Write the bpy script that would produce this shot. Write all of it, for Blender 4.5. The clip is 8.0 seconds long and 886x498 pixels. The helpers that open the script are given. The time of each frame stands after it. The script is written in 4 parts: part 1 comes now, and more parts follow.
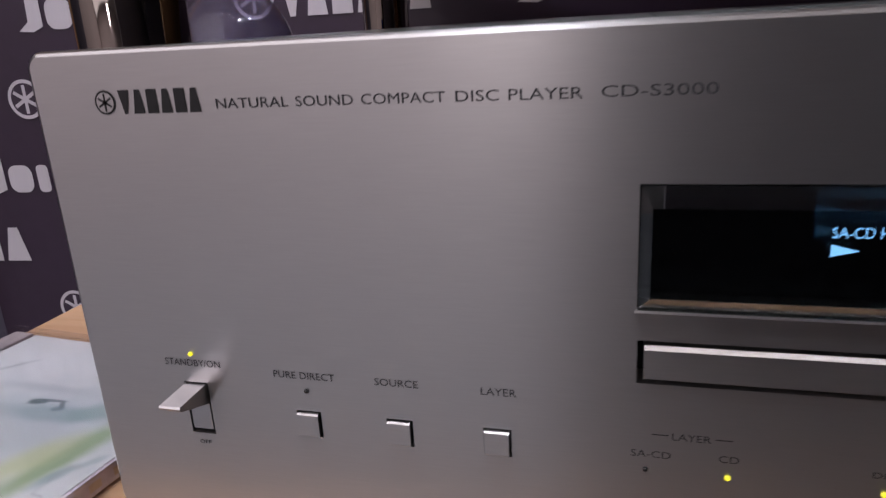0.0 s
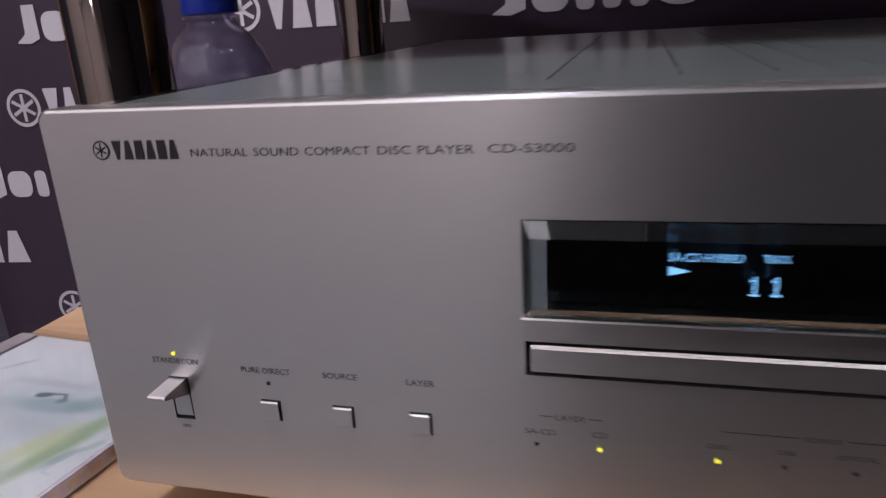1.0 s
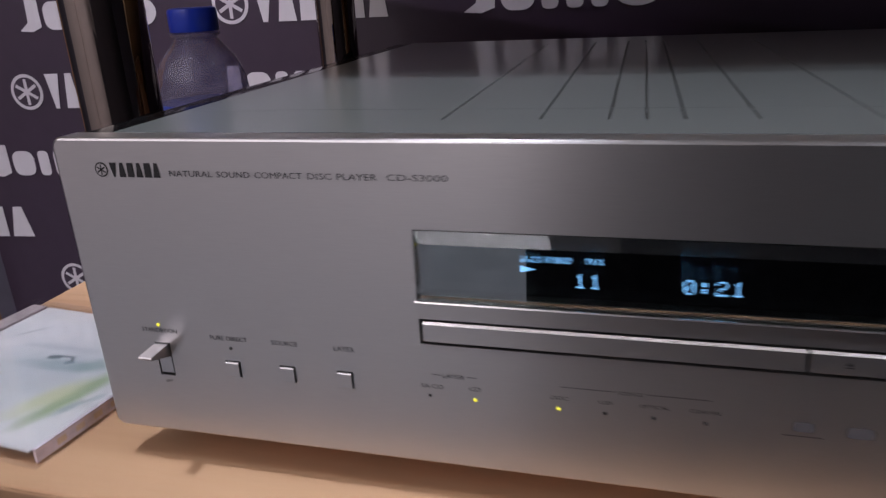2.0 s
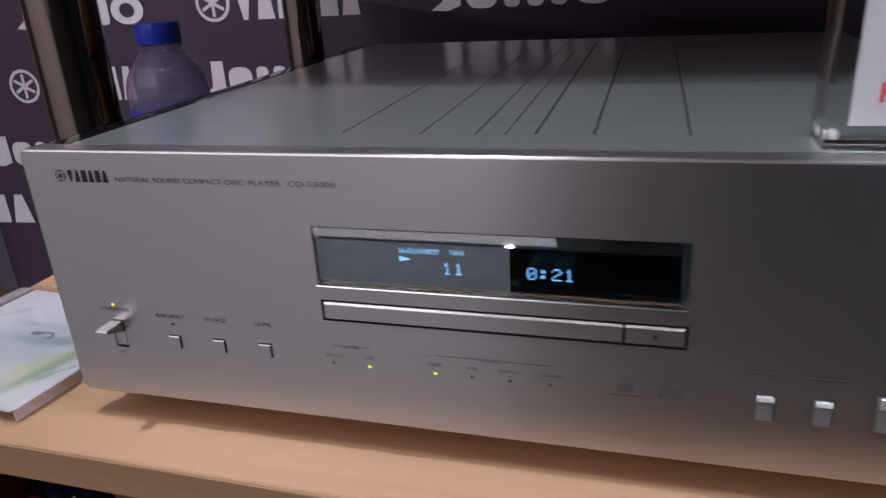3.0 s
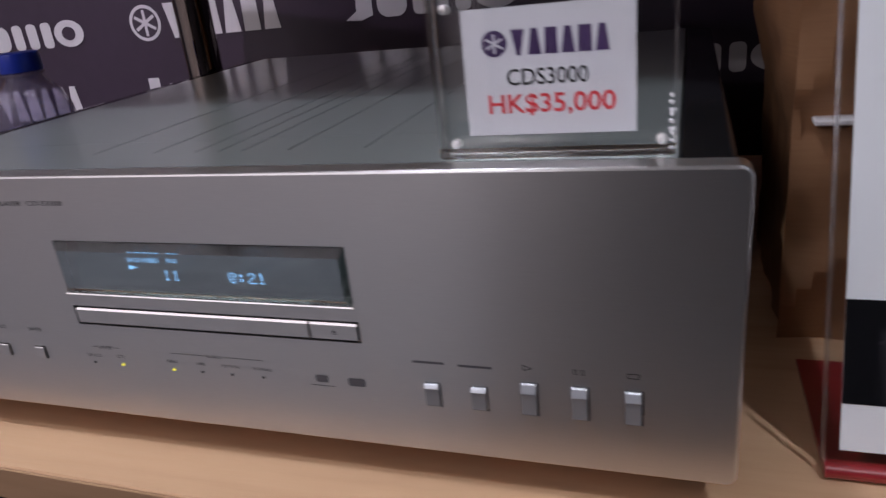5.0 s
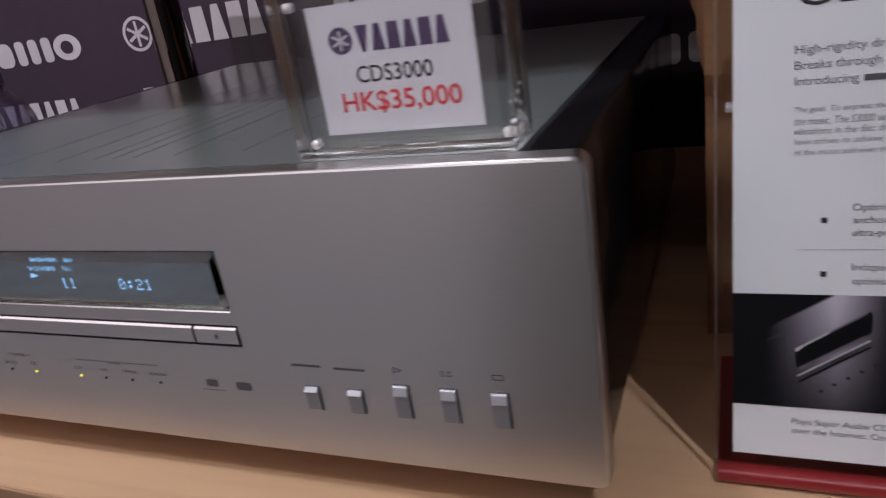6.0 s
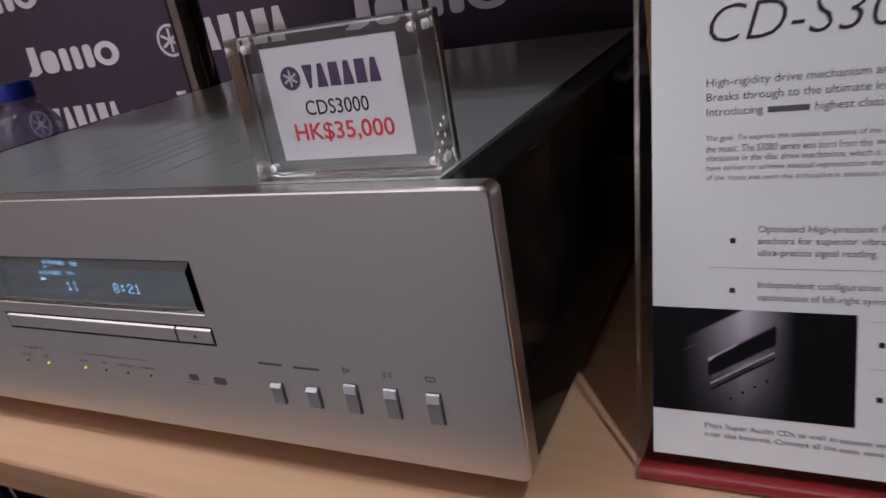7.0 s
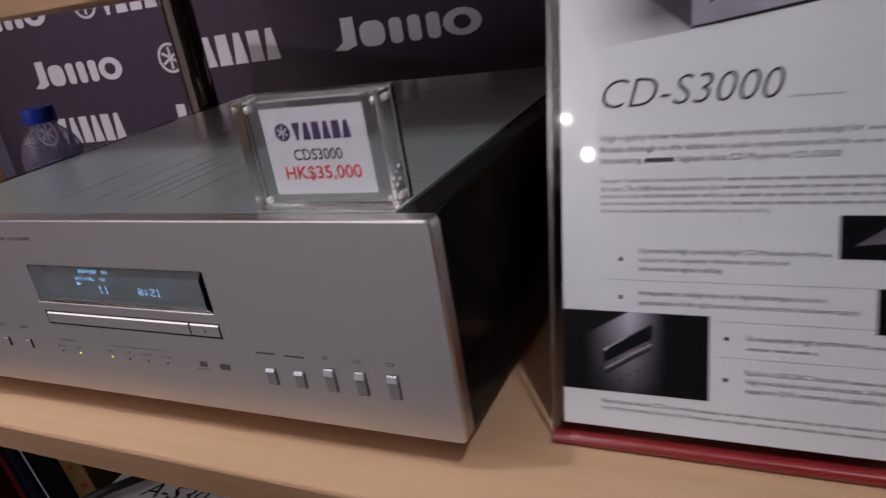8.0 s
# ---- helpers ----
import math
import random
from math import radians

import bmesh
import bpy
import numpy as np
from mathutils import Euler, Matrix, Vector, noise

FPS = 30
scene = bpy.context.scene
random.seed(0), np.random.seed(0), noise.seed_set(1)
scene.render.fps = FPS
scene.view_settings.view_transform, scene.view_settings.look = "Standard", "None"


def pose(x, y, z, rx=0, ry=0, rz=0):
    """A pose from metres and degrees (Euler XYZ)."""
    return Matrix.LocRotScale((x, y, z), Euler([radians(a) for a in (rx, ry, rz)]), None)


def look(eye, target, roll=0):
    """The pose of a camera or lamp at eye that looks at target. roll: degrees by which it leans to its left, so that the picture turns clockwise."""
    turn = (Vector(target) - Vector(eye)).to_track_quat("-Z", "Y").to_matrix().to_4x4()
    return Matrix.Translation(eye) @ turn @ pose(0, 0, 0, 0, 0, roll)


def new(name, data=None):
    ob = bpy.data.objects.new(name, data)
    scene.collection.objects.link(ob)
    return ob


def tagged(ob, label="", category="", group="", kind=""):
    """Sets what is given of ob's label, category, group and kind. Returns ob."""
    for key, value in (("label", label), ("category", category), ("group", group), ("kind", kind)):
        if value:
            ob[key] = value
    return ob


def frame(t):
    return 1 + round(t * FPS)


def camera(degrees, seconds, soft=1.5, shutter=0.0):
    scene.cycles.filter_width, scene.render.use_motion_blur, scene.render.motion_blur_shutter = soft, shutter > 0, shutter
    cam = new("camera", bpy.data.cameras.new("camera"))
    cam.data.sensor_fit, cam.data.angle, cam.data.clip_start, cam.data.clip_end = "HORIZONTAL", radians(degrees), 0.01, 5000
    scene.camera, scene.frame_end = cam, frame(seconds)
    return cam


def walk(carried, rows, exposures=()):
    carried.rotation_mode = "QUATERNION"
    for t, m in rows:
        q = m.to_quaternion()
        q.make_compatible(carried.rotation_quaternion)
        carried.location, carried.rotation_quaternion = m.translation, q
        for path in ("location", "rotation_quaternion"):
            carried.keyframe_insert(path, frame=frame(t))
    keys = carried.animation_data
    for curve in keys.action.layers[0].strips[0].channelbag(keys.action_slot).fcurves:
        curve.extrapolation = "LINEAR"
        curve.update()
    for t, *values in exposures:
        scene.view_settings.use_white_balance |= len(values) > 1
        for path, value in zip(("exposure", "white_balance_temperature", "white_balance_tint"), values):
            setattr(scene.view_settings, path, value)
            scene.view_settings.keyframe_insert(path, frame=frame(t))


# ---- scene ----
cam = camera(63.72, 8.0, 1.35, 0.9)
PATH = [
    (0, (0.1400, -0.1413, 0.1434), (-0.3860, 1.6909, -0.4618), -3.38),
    (0.5, (0.1491, -0.1502, 0.1502), (-0.3747, 1.6829, -0.4545), -3.32),
    (1, (0.1677, -0.1702, 0.1606), (-0.3496, 1.6596, -0.4593), -3.62),
    (1.5, (0.1873, -0.1921, 0.1748), (-0.3073, 1.6321, -0.4793), -4.00),
    (1.7, (0.1958, -0.2029, 0.1805), (-0.2961, 1.6149, -0.4930), -3.17),
    (2.8, (0.2626, -0.2453, 0.2047), (-0.2859, 1.5351, -0.5228), -3.74),
    (3, (0.2721, -0.2500, 0.2082), (-0.2649, 1.5286, -0.5321), -3.41),
    (3.5, (0.3047, -0.2521, 0.2146), (-0.3035, 1.4969, -0.5411), -4.92),
    (4, (0.3502, -0.2505, 0.2206), (-0.3130, 1.4770, -0.5382), -6.21),
    (4.5, (0.3909, -0.2411, 0.2143), (-0.2388, 1.5041, -0.5327), -6.04),
    (5, (0.4168, -0.2334, 0.2100), (-0.2246, 1.5115, -0.5275), -6.42),
    (5.2, (0.4298, -0.2283, 0.2034), (-0.2356, 1.5149, -0.5167), -6.67),
    (6.3, (0.4957, -0.2017, 0.1998), (-0.2932, 1.4849, -0.5304), -9.84),
    (6.5, (0.5070, -0.2004, 0.2032), (-0.3096, 1.4718, -0.5295), -9.97),
    (7, (0.5283, -0.2116, 0.2124), (-0.3453, 1.4341, -0.5144), -10.08),
    (7.5, (0.5524, -0.2389, 0.2279), (-0.3404, 1.3936, -0.5054), -10.19),
    (8, (0.5810, -0.2704, 0.2490), (-0.2700, 1.3820, -0.4895), -9.59),
]
walk(cam, [(t, look(eye, target, roll)) for t, eye, target, roll in PATH],
     [(0.0, 0.02, 6440, 20.5), (3.5, 0.07, 6280, 19.5), (5.0, -0.02, 6290, 19.5), (6.5, -0.16, 6560, 19.5), (8.0, -0.18, 6610, 19.5)])

# ================= world and lights =================
world = bpy.data.worlds.new("hall")
scene.world = world
world.use_nodes = True
world.node_tree.nodes["Background"].inputs[0].default_value = (0.9, 0.92, 1.0, 1)
world.node_tree.nodes["Background"].inputs[1].default_value = 0.02


def area_lamp(name, eye, target, size, watts, colour, spread=180, shape="DISK", size_y=None):
    data = bpy.data.lights.new(name, "AREA")
    data.shape, data.size, data.energy, data.color, data.spread = shape, size, watts, colour, radians(spread)
    if size_y:
        data.size_y = size_y
    ob = new(name, data)
    ob.matrix_world = look(eye, target)
    return ob


CEIL, FLOOR = 1.75, -0.85
area_lamp("ceiling_spot_right", (1.18, -0.46, CEIL - 0.08), (0.40, 0.03, 0.0), 0.07, 0.66, (0.86, 0.95, 1.0), 45)
area_lamp("ceiling_spot_left", (-0.12, -0.16, CEIL - 0.08), (0.11, 0.0, 0.0), 0.07, 0.86, (0.86, 0.95, 1.0), 46)
# Unseen strip, added to brighten the metal edges and even out the shelf.
area_lamp("added_strip_light", (0.25, -0.62, CEIL - 0.06), (0.25, -0.50, 0.0), 1.3, 1.5, (1.0, 0.96, 0.92), 150, "RECTANGLE", 0.10)
area_lamp("backdrop_spot", (0.15, -0.26, CEIL - 0.08), (-0.38, 0.6, 0.05), 0.06, 1.45, (0.92, 0.90, 1.0), 42)
area_lamp("hall_spot", (-0.50, -3.78, 1.43), (0.25, 0.0, 0.1), 0.066, 1.25, (1.0, 0.95, 0.92), 110)
area_lamp("far_hall_spot", (-0.66, -3.80, 1.68), (0.45, 0.05, 0.1), 0.036, 2.0, (1.0, 0.95, 0.92), 120)
# Broad soft fill from an unseen source, added to light the hall.
area_lamp("hall_fill_light", (-1.7, -2.6, CEIL - 0.03), (-1.7, -2.6, 0), 2.8, 50, (1.0, 0.965, 0.965), 180, "RECTANGLE", 3.8)

# ================= materials =================


class Mat:
    """A node material with its principled shader and a small set of makers."""

    def __init__(self, name, base=(0.5, 0.5, 0.5), rough=0.5, metal=0.0, **more):
        self.m = bpy.data.materials.new(name)
        self.m.use_nodes = True
        self.nt = self.m.node_tree
        self.b = self.nt.nodes["Principled BSDF"]
        self.b.inputs["Base Color"].default_value = (*base, 1)
        self.b.inputs["Roughness"].default_value = rough
        self.b.inputs["Metallic"].default_value = metal
        for key, value in more.items():
            self.b.inputs[key.replace("_", " ")].default_value = value

    def node(self, kind, **sets):
        n = self.nt.nodes.new(kind)
        for key, value in sets.items():
            if key in n.inputs:
                n.inputs[key].default_value = value
        return n

    def link(self, a, b):
        self.nt.links.new(a, b)

    def coords(self, scale=(1, 1, 1), kind="Object", rot=(0, 0, 0)):
        tc = self.node("ShaderNodeTexCoord")
        mp = self.node("ShaderNodeMapping")
        mp.inputs["Scale"].default_value = scale
        mp.inputs["Rotation"].default_value = rot
        self.link(tc.outputs[kind], mp.inputs["Vector"])
        return mp.outputs[0]

    def noise(self, vec, scale, detail=4.0, rough=0.55):
        n = self.node("ShaderNodeTexNoise", Scale=scale, Detail=detail, Roughness=rough)
        self.link(vec, n.inputs["Vector"])
        return n.outputs["Fac"]

    def ramp(self, fac, stops):
        r = self.node("ShaderNodeValToRGB")
        while len(r.color_ramp.elements) < len(stops):
            r.color_ramp.elements.new(0.5)
        for e, (p, c) in zip(r.color_ramp.elements, stops):
            e.position = p
            e.color = (*c, 1) if len(c) == 3 else c
        self.link(fac, r.inputs[0])
        return r.outputs[0]

    def span(self, fac, lo, hi, a=0.3, b=0.7):
        r = self.node("ShaderNodeMapRange")
        for i, v in ((1, a), (2, b), (3, lo), (4, hi)):
            r.inputs[i].default_value = v
        self.link(fac, r.inputs[0])
        return r.outputs[0]

    def mixc(self, fac, a, b, blend="MIX"):
        n = self.node("ShaderNodeMix")
        n.data_type, n.blend_type = "RGBA", blend
        for sock, v in ((n.inputs[0], fac), (n.inputs[6], a), (n.inputs[7], b)):
            if hasattr(v, "is_linked"):
                self.link(v, sock)
            elif isinstance(v, (int, float)):
                sock.default_value = v
            else:
                sock.default_value = (*v, 1)
        return n.outputs[2]

    def to(self, out, name):
        self.link(out, self.b.inputs[name])
        return self

    def bump(self, fac, strength=0.2, distance=0.0005):
        n = self.node("ShaderNodeBump", Strength=strength, Distance=distance)
        self.link(fac, n.inputs["Height"])
        self.link(n.outputs[0], self.b.inputs["Normal"])
        return self


def plain(name, base, rough=0.5, metal=0.0, vary=0.12, scale=60, bump=0.05, **more):
    """A surface with slight two-scale variation in tone, gloss and relief."""
    a = Mat(name, base, rough, metal, **more)
    v = a.coords()
    big, fine = a.noise(v, scale * 0.2), a.noise(v, scale * 6, 2)
    lo = tuple(c * (1 - vary) for c in base)
    hi = tuple(min(1, c * (1 + vary)) for c in base)
    a.to(a.ramp(big, [(0.3, lo), (0.7, hi)]), "Base Color")
    a.to(a.span(fine, max(0.02, rough * 0.85), min(1, rough * 1.15)), "Roughness")
    if bump:
        a.bump(fine, bump, 0.0003)
    return a.m


def brushed(name, base, rough, aniso, axis="x", streak=0.035):
    """Brushed metal: hair lines along one axis, stretched highlights across them."""
    a = Mat(name, base, rough, 1.0)
    s = (90, 2600, 2600) if axis == "x" else (2600, 90, 2600)
    v = a.coords(s)
    hair = a.noise(v, 1.0, 3, 0.6)
    cloud = a.noise(a.coords((6, 6, 6)), 1.0, 3)
    col = a.ramp(hair, [(0.3, tuple(c * (1 - streak) for c in base)), (0.7, tuple(min(1, c * (1 + streak * 0.6)) for c in base))])
    a.to(a.mixc(a.span(cloud, 0.0, 0.12), col, (0.5, 0.47, 0.44)), "Base Color")
    a.to(a.span(hair, rough * 0.94, rough * 1.07), "Roughness")
    a.b.inputs["Anisotropic"].default_value = aniso
    tan = a.node("ShaderNodeCombineXYZ")
    tan.inputs[2].default_value = 1
    a.link(tan.outputs[0], a.b.inputs["Tangent"])
    a.bump(hair, 0.018, 0.00005)
    return a.m


def wood(name, light, dark, axis=(1.2, 14, 14), rough=0.45, ring=0.5):
    a = Mat(name, light, rough, Specular_IOR_Level=0.25)
    v = a.coords(axis)
    warp = a.noise(v, 1.6, 5, 0.6)
    fine = a.noise(a.coords(tuple(c * 9 for c in axis)), 1.4, 4, 0.7)
    cloud = a.noise(a.coords((5, 5, 5)), 1.0, 2)
    body = a.ramp(warp, [(0.30, dark), (0.52, light), (0.75, tuple(min(1, c * 1.06) for c in light))])
    col = a.mixc(a.span(fine, 0.0, 0.30 * ring + 0.05, 0.45, 0.75), body, dark)
    a.to(a.mixc(a.span(cloud, 0.0, 0.18), col, tuple(c * 0.85 for c in light)), "Base Color")
    a.to(a.span(fine, rough * 0.85, rough * 1.2), "Roughness")
    a.bump(fine, 0.06, 0.0003)
    return a.m


def glass(name, tint=(1, 1, 1), ior=1.49, rough=0.0, mirror=0.0):
    """Clear plastic or glass; mirror adds a thin reflecting coat."""
    a = Mat(name, tint, rough, IOR=ior, Transmission_Weight=1.0)
    if mirror:
        gl = a.node("ShaderNodeBsdfGlossy", Roughness=0.015)
        gl.inputs["Color"].default_value = (0.93, 0.97, 1.0, 1)
        mx = a.node("ShaderNodeMixShader", Fac=mirror)
        a.link(a.b.outputs[0], mx.inputs[1])
        a.link(gl.outputs[0], mx.inputs[2])
        a.link(mx.outputs[0], a.nt.nodes["Material Output"].inputs[0])
    return a.m


def thin_clear(name, tint, gloss=0.03, most=0.85, haze=0.0):
    """A thin clear skin: it lets light straight through and shines at a slant."""
    a = Mat(name)
    tr, gl, fr, mx = a.node("ShaderNodeBsdfTransparent"), a.node("ShaderNodeBsdfGlossy", Roughness=gloss), a.node("ShaderNodeLayerWeight", Blend=0.5), a.node("ShaderNodeMixShader")
    tr.inputs["Color"].default_value = (*tint, 1)
    pw = a.node("ShaderNodeMath")
    pw.operation = "POWER"
    pw.inputs[1].default_value = 4.0
    a.link(fr.outputs["Facing"], pw.inputs[0])
    a.link(a.span(pw.outputs[0], 0.02, most, 0.0, 1.0), mx.inputs[0])
    a.link(tr.outputs[0], mx.inputs[1])
    a.link(gl.outputs[0], mx.inputs[2])
    out = mx.outputs[0]
    if haze:
        a.b.inputs["Base Color"].default_value = (0.50, 0.45, 0.60, 1)
        hz = a.node("ShaderNodeMixShader")
        a.link(a.span(a.noise(a.coords(), 90, 3), haze * 0.4, haze * 1.6), hz.inputs[0])
        a.link(out, hz.inputs[1])
        a.link(a.b.outputs[0], hz.inputs[2])
        out = hz.outputs[0]
    a.link(out, a.nt.nodes["Material Output"].inputs[0])
    return a.m


def glow(name, colour, strength):
    return Mat(name, (0.02, 0.02, 0.02), 0.4, Emission_Color=(*colour, 1), Emission_Strength=strength).m


FACE = brushed("brushed_aluminium_face", (0.62, 0.60, 0.60), 0.31, 0.76)
RIM = brushed("brushed_aluminium_rim", (0.80, 0.78, 0.78), 0.22, 0.4)
KEY = brushed("satin_aluminium_key", (0.66, 0.645, 0.66), 0.36, 0.0, "x", 0.02)
a_ = Mat("grey_green_lacquered_metal", (0.30, 0.325, 0.322), 0.32, 0.40, Coat_Weight=0.9, Coat_Roughness=0.17)
a_.to(a_.ramp(a_.noise(a_.coords((3, 3, 3)), 1.0, 2), [(0.3, (0.29, 0.315, 0.311)), (0.7, (0.31, 0.336, 0.332))]), "Base Color")
TOPM = a_.m
PIANO = plain("piano_black_lacquer", (0.006, 0.006, 0.007), 0.10, 0, vary=0.2, bump=0.0, Specular_IOR_Level=0.1)
DARK = plain("matt_black_gap", (0.006, 0.006, 0.006), 0.7, bump=0)
BASEM = plain("coppery_bounce_metal", (0.75, 0.34, 0.16), 0.4, 0.8)
CHASSIS = plain("black_chassis_steel", (0.015, 0.015, 0.016), 0.4)
INK = plain("black_print", (0.012, 0.011, 0.012), 0.5, vary=0.05, bump=0)
INKG = plain("grey_print", (0.035, 0.034, 0.038), 0.5, vary=0.05, bump=0)
INKL = plain("light_grey_print", (0.40, 0.39, 0.415), 0.6, vary=0.05, bump=0)
INKM = plain("middle_grey_print", (0.10, 0.095, 0.105), 0.6, vary=0.05, bump=0)
INKP = plain("small_grey_print", (0.20, 0.195, 0.21), 0.6, vary=0.05, bump=0)
INKD = plain("dim_grey_print", (0.058, 0.056, 0.061), 0.5, vary=0.05, bump=0)
PURPLE = plain("purple_print", (0.030, 0.006, 0.065), 0.5, vary=0.05, bump=0)
REDINK = plain("red_print", (0.55, 0.03, 0.04), 0.5, vary=0.05, bump=0)
CARD = plain("white_card", (0.80, 0.78, 0.82), 0.6, vary=0.02, scale=30, bump=0.03)
SIGNCARD = plain("pale_lavender_card", (0.50, 0.485, 0.525), 0.6, vary=0.02, scale=30, bump=0.03)
a_ = Mat("glossy_poster_paper", (0.84, 0.83, 0.86), 0.3)
a_.to(a_.ramp(a_.noise(a_.coords((4, 4, 4)), 1.0, 2), [(0.3, (0.83, 0.82, 0.85)), (0.7, (0.85, 0.84, 0.87))]), "Base Color")
PAPER = a_.m
CHROME = plain("polished_dark_chrome", (0.25, 0.22, 0.20), 0.03, 1.0, vary=0.03, bump=0)
DISCM = plain("silver_disc_metal", (0.55, 0.55, 0.56), 0.12, 1.0, vary=0.03, bump=0)
ACRYL = glass("clear_acrylic", (0.97, 0.985, 0.98), 1.49)
SHEET = thin_clear("clear_acrylic_sheet", (0.97, 0.975, 0.975))
FROST = glass("sawn_acrylic_edge", (0.99, 1.0, 1.0), 1.49, 0.18)
# One key metal in two tones: lit tilted caps, dimmer fronts.
KEYLIT = plain("satin_key_metal_lit", (0.56, 0.568, 0.605), 0.42, 0.55, vary=0.05, bump=0.02)
KEYDIM = plain("satin_key_metal_dim", (0.34, 0.342, 0.360), 0.45, 0.5, vary=0.05, bump=0.02)
STEEL = plain("pale_satin_steel", (0.80, 0.76, 0.76), 0.35, 0.7, bump=0)
WINDOW = glass("half_mirrored_display_glass", (0.80, 0.93, 0.88), 1.5, 0.0, mirror=0.34)
PET = thin_clear("clear_bottle_plastic", (0.84, 0.83, 0.89), 0.05, 0.90, 0.11)
CASEP = thin_clear("clear_case_plastic", (0.97, 0.97, 0.975), 0.06, 0.45)
BLUECAP = plain("blue_cap_plastic", (0.012, 0.04, 0.42), 0.35, bump=0.02)
BLUELAB = plain("blue_bottle_label", (0.02, 0.045, 0.30), 0.4, bump=0.02)
a_ = Mat("red_acrylic_base", (0.27, 0.015, 0.020), 0.32, Coat_Weight=1.0, Coat_Roughness=0.18)
a_.to(a_.ramp(a_.noise(a_.coords((12, 12, 12)), 1.0, 2), [(0.3, (0.255, 0.014, 0.018)), (0.7, (0.285, 0.017, 0.022))]), "Base Color")
REDP = a_.m
BIRCH = wood("birch_laminate", (0.585, 0.358, 0.212), (0.50, 0.290, 0.162), (2.0, 26, 26), 0.5, 0.35)
BIRCHEDGE = wood("birch_edge_band", (0.42, 0.245, 0.135), (0.34, 0.19, 0.10), (2.0, 26, 26), 0.5, 0.3)
CABINET = wood("brown_cabinet_wood", (0.36, 0.19, 0.085), (0.26, 0.13, 0.055), (12, 12, 1.2), 0.45, 0.5)
DARKWOOD = wood("dark_brown_cabinet_wood", (0.115, 0.045, 0.022), (0.07, 0.028, 0.014), (12, 12, 1.2), 0.45, 0.5)
BACKM = plain("dark_purple_backdrop_vinyl", (0.032, 0.019, 0.035), 0.45, vary=0.12, scale=8, bump=0.03)
LOGO = plain("white_backdrop_print", (0.54, 0.52, 0.54), 0.45, vary=0.05, scale=10, bump=0)
CARPET = plain("grey_blue_hall_carpet", (0.30, 0.34, 0.37), 0.9, vary=0.15, scale=40, bump=0.2)
WALLM = plain("pale_hall_wall", (0.66, 0.59, 0.585), 0.8, vary=0.04, scale=4, bump=0.05)
# Tones of the unseen boards added for the player's reflections.
REFLBLACK = plain("black_reflection_board", (0.007, 0.007, 0.012), 0.8, vary=0.1, scale=6, bump=0.05)
REFLGREY = plain("grey_reflection_board", (0.25, 0.237, 0.285), 0.7, vary=0.08, scale=6, bump=0.05)
DARKWALL = plain("dark_hall_partition", (0.165, 0.155, 0.205), 0.7, vary=0.08, scale=6, bump=0.05)
CEILM = plain("pale_hall_ceiling", (0.66, 0.64, 0.62), 0.9, vary=0.04, scale=4, bump=0.05)
VFD = glow("blue_white_display_glow", (0.24, 0.54, 1.0), 2.2)
LEDON = glow("yellow_green_lamp_glow", (0.75, 0.70, 0.02), 1.5)
LEDOFF = plain("unlit_lamp_lens", (0.012, 0.011, 0.011), 0.25, bump=0)
RUBBER = plain("black_rubber", (0.015, 0.015, 0.015), 0.6)
NAVY = plain("dark_navy_case_plastic", (0.012, 0.018, 0.05), 0.3)
OCHRE = plain("ochre_printed_card", (0.22, 0.14, 0.05), 0.5, vary=0.3)
BEIGE = plain("beige_edge_print", (0.74, 0.60, 0.48), 0.4, vary=0.2, scale=400, bump=0)
SPINE = plain("grey_brown_hinge_print", (0.42, 0.36, 0.36), 0.4, vary=0.3, scale=300, bump=0)
MAUVE = plain("mauve_edge_print", (0.74, 0.66, 0.74), 0.4, vary=0.25, scale=400, bump=0)
CRIMSON = plain("crimson_case_spine", (0.30, 0.02, 0.03), 0.4)

# crumpled brown paper
a_ = Mat("brown_kraft_paper", (0.22, 0.108, 0.045), 0.75)
v_ = a_.coords()
f_ = a_.noise(a_.coords((40, 40, 700)), 1.0, 3)
g_ = a_.noise(v_, 9, 4)
a_.to(a_.mixc(a_.span(f_, 0, 0.35), a_.ramp(g_, [(0.3, (0.27, 0.132, 0.062)), (0.7, (0.36, 0.185, 0.090))]), (0.22, 0.105, 0.048)), "Base Color")
a_.bump(a_.noise(v_, 60, 4), 0.25, 0.0015)
KRAFT = a_.m

# the sleeve picture of the disc case: pale water-colour blots
a_ = Mat("water_colour_sleeve_print", (0.8, 0.8, 0.8), 0.35)
v_ = a_.coords()
w_ = a_.noise(v_, 45, 5, 0.6)


def blot(cx, cy, rx, ry, turn, soft, ragged):
    """A ragged wash of paint round a point."""
    tc = a_.node("ShaderNodeTexCoord")
    sh = a_.node("ShaderNodeMapping")
    sh.vector_type = "TEXTURE"
    sh.inputs["Location"].default_value = (cx, cy, 0)
    sh.inputs["Rotation"].default_value = (0, 0, turn)
    sh.inputs["Scale"].default_value = (rx, ry, 1)
    a_.link(tc.outputs["Object"], sh.inputs["Vector"])
    ln = a_.node("ShaderNodeVectorMath")
    ln.operation = "LENGTH"
    a_.link(sh.outputs[0], ln.inputs[0])
    ad = a_.node("ShaderNodeMath")
    ad.operation = "MULTIPLY_ADD"
    ad.inputs[1].default_value = ragged
    a_.link(w_, ad.inputs[0])
    a_.link(ln.outputs["Value"], ad.inputs[2])
    return a_.span(ad.outputs[0], 1.0, 0.0, 1.0 + ragged * 0.5 - soft, 1.0 + ragged * 0.5 + soft)


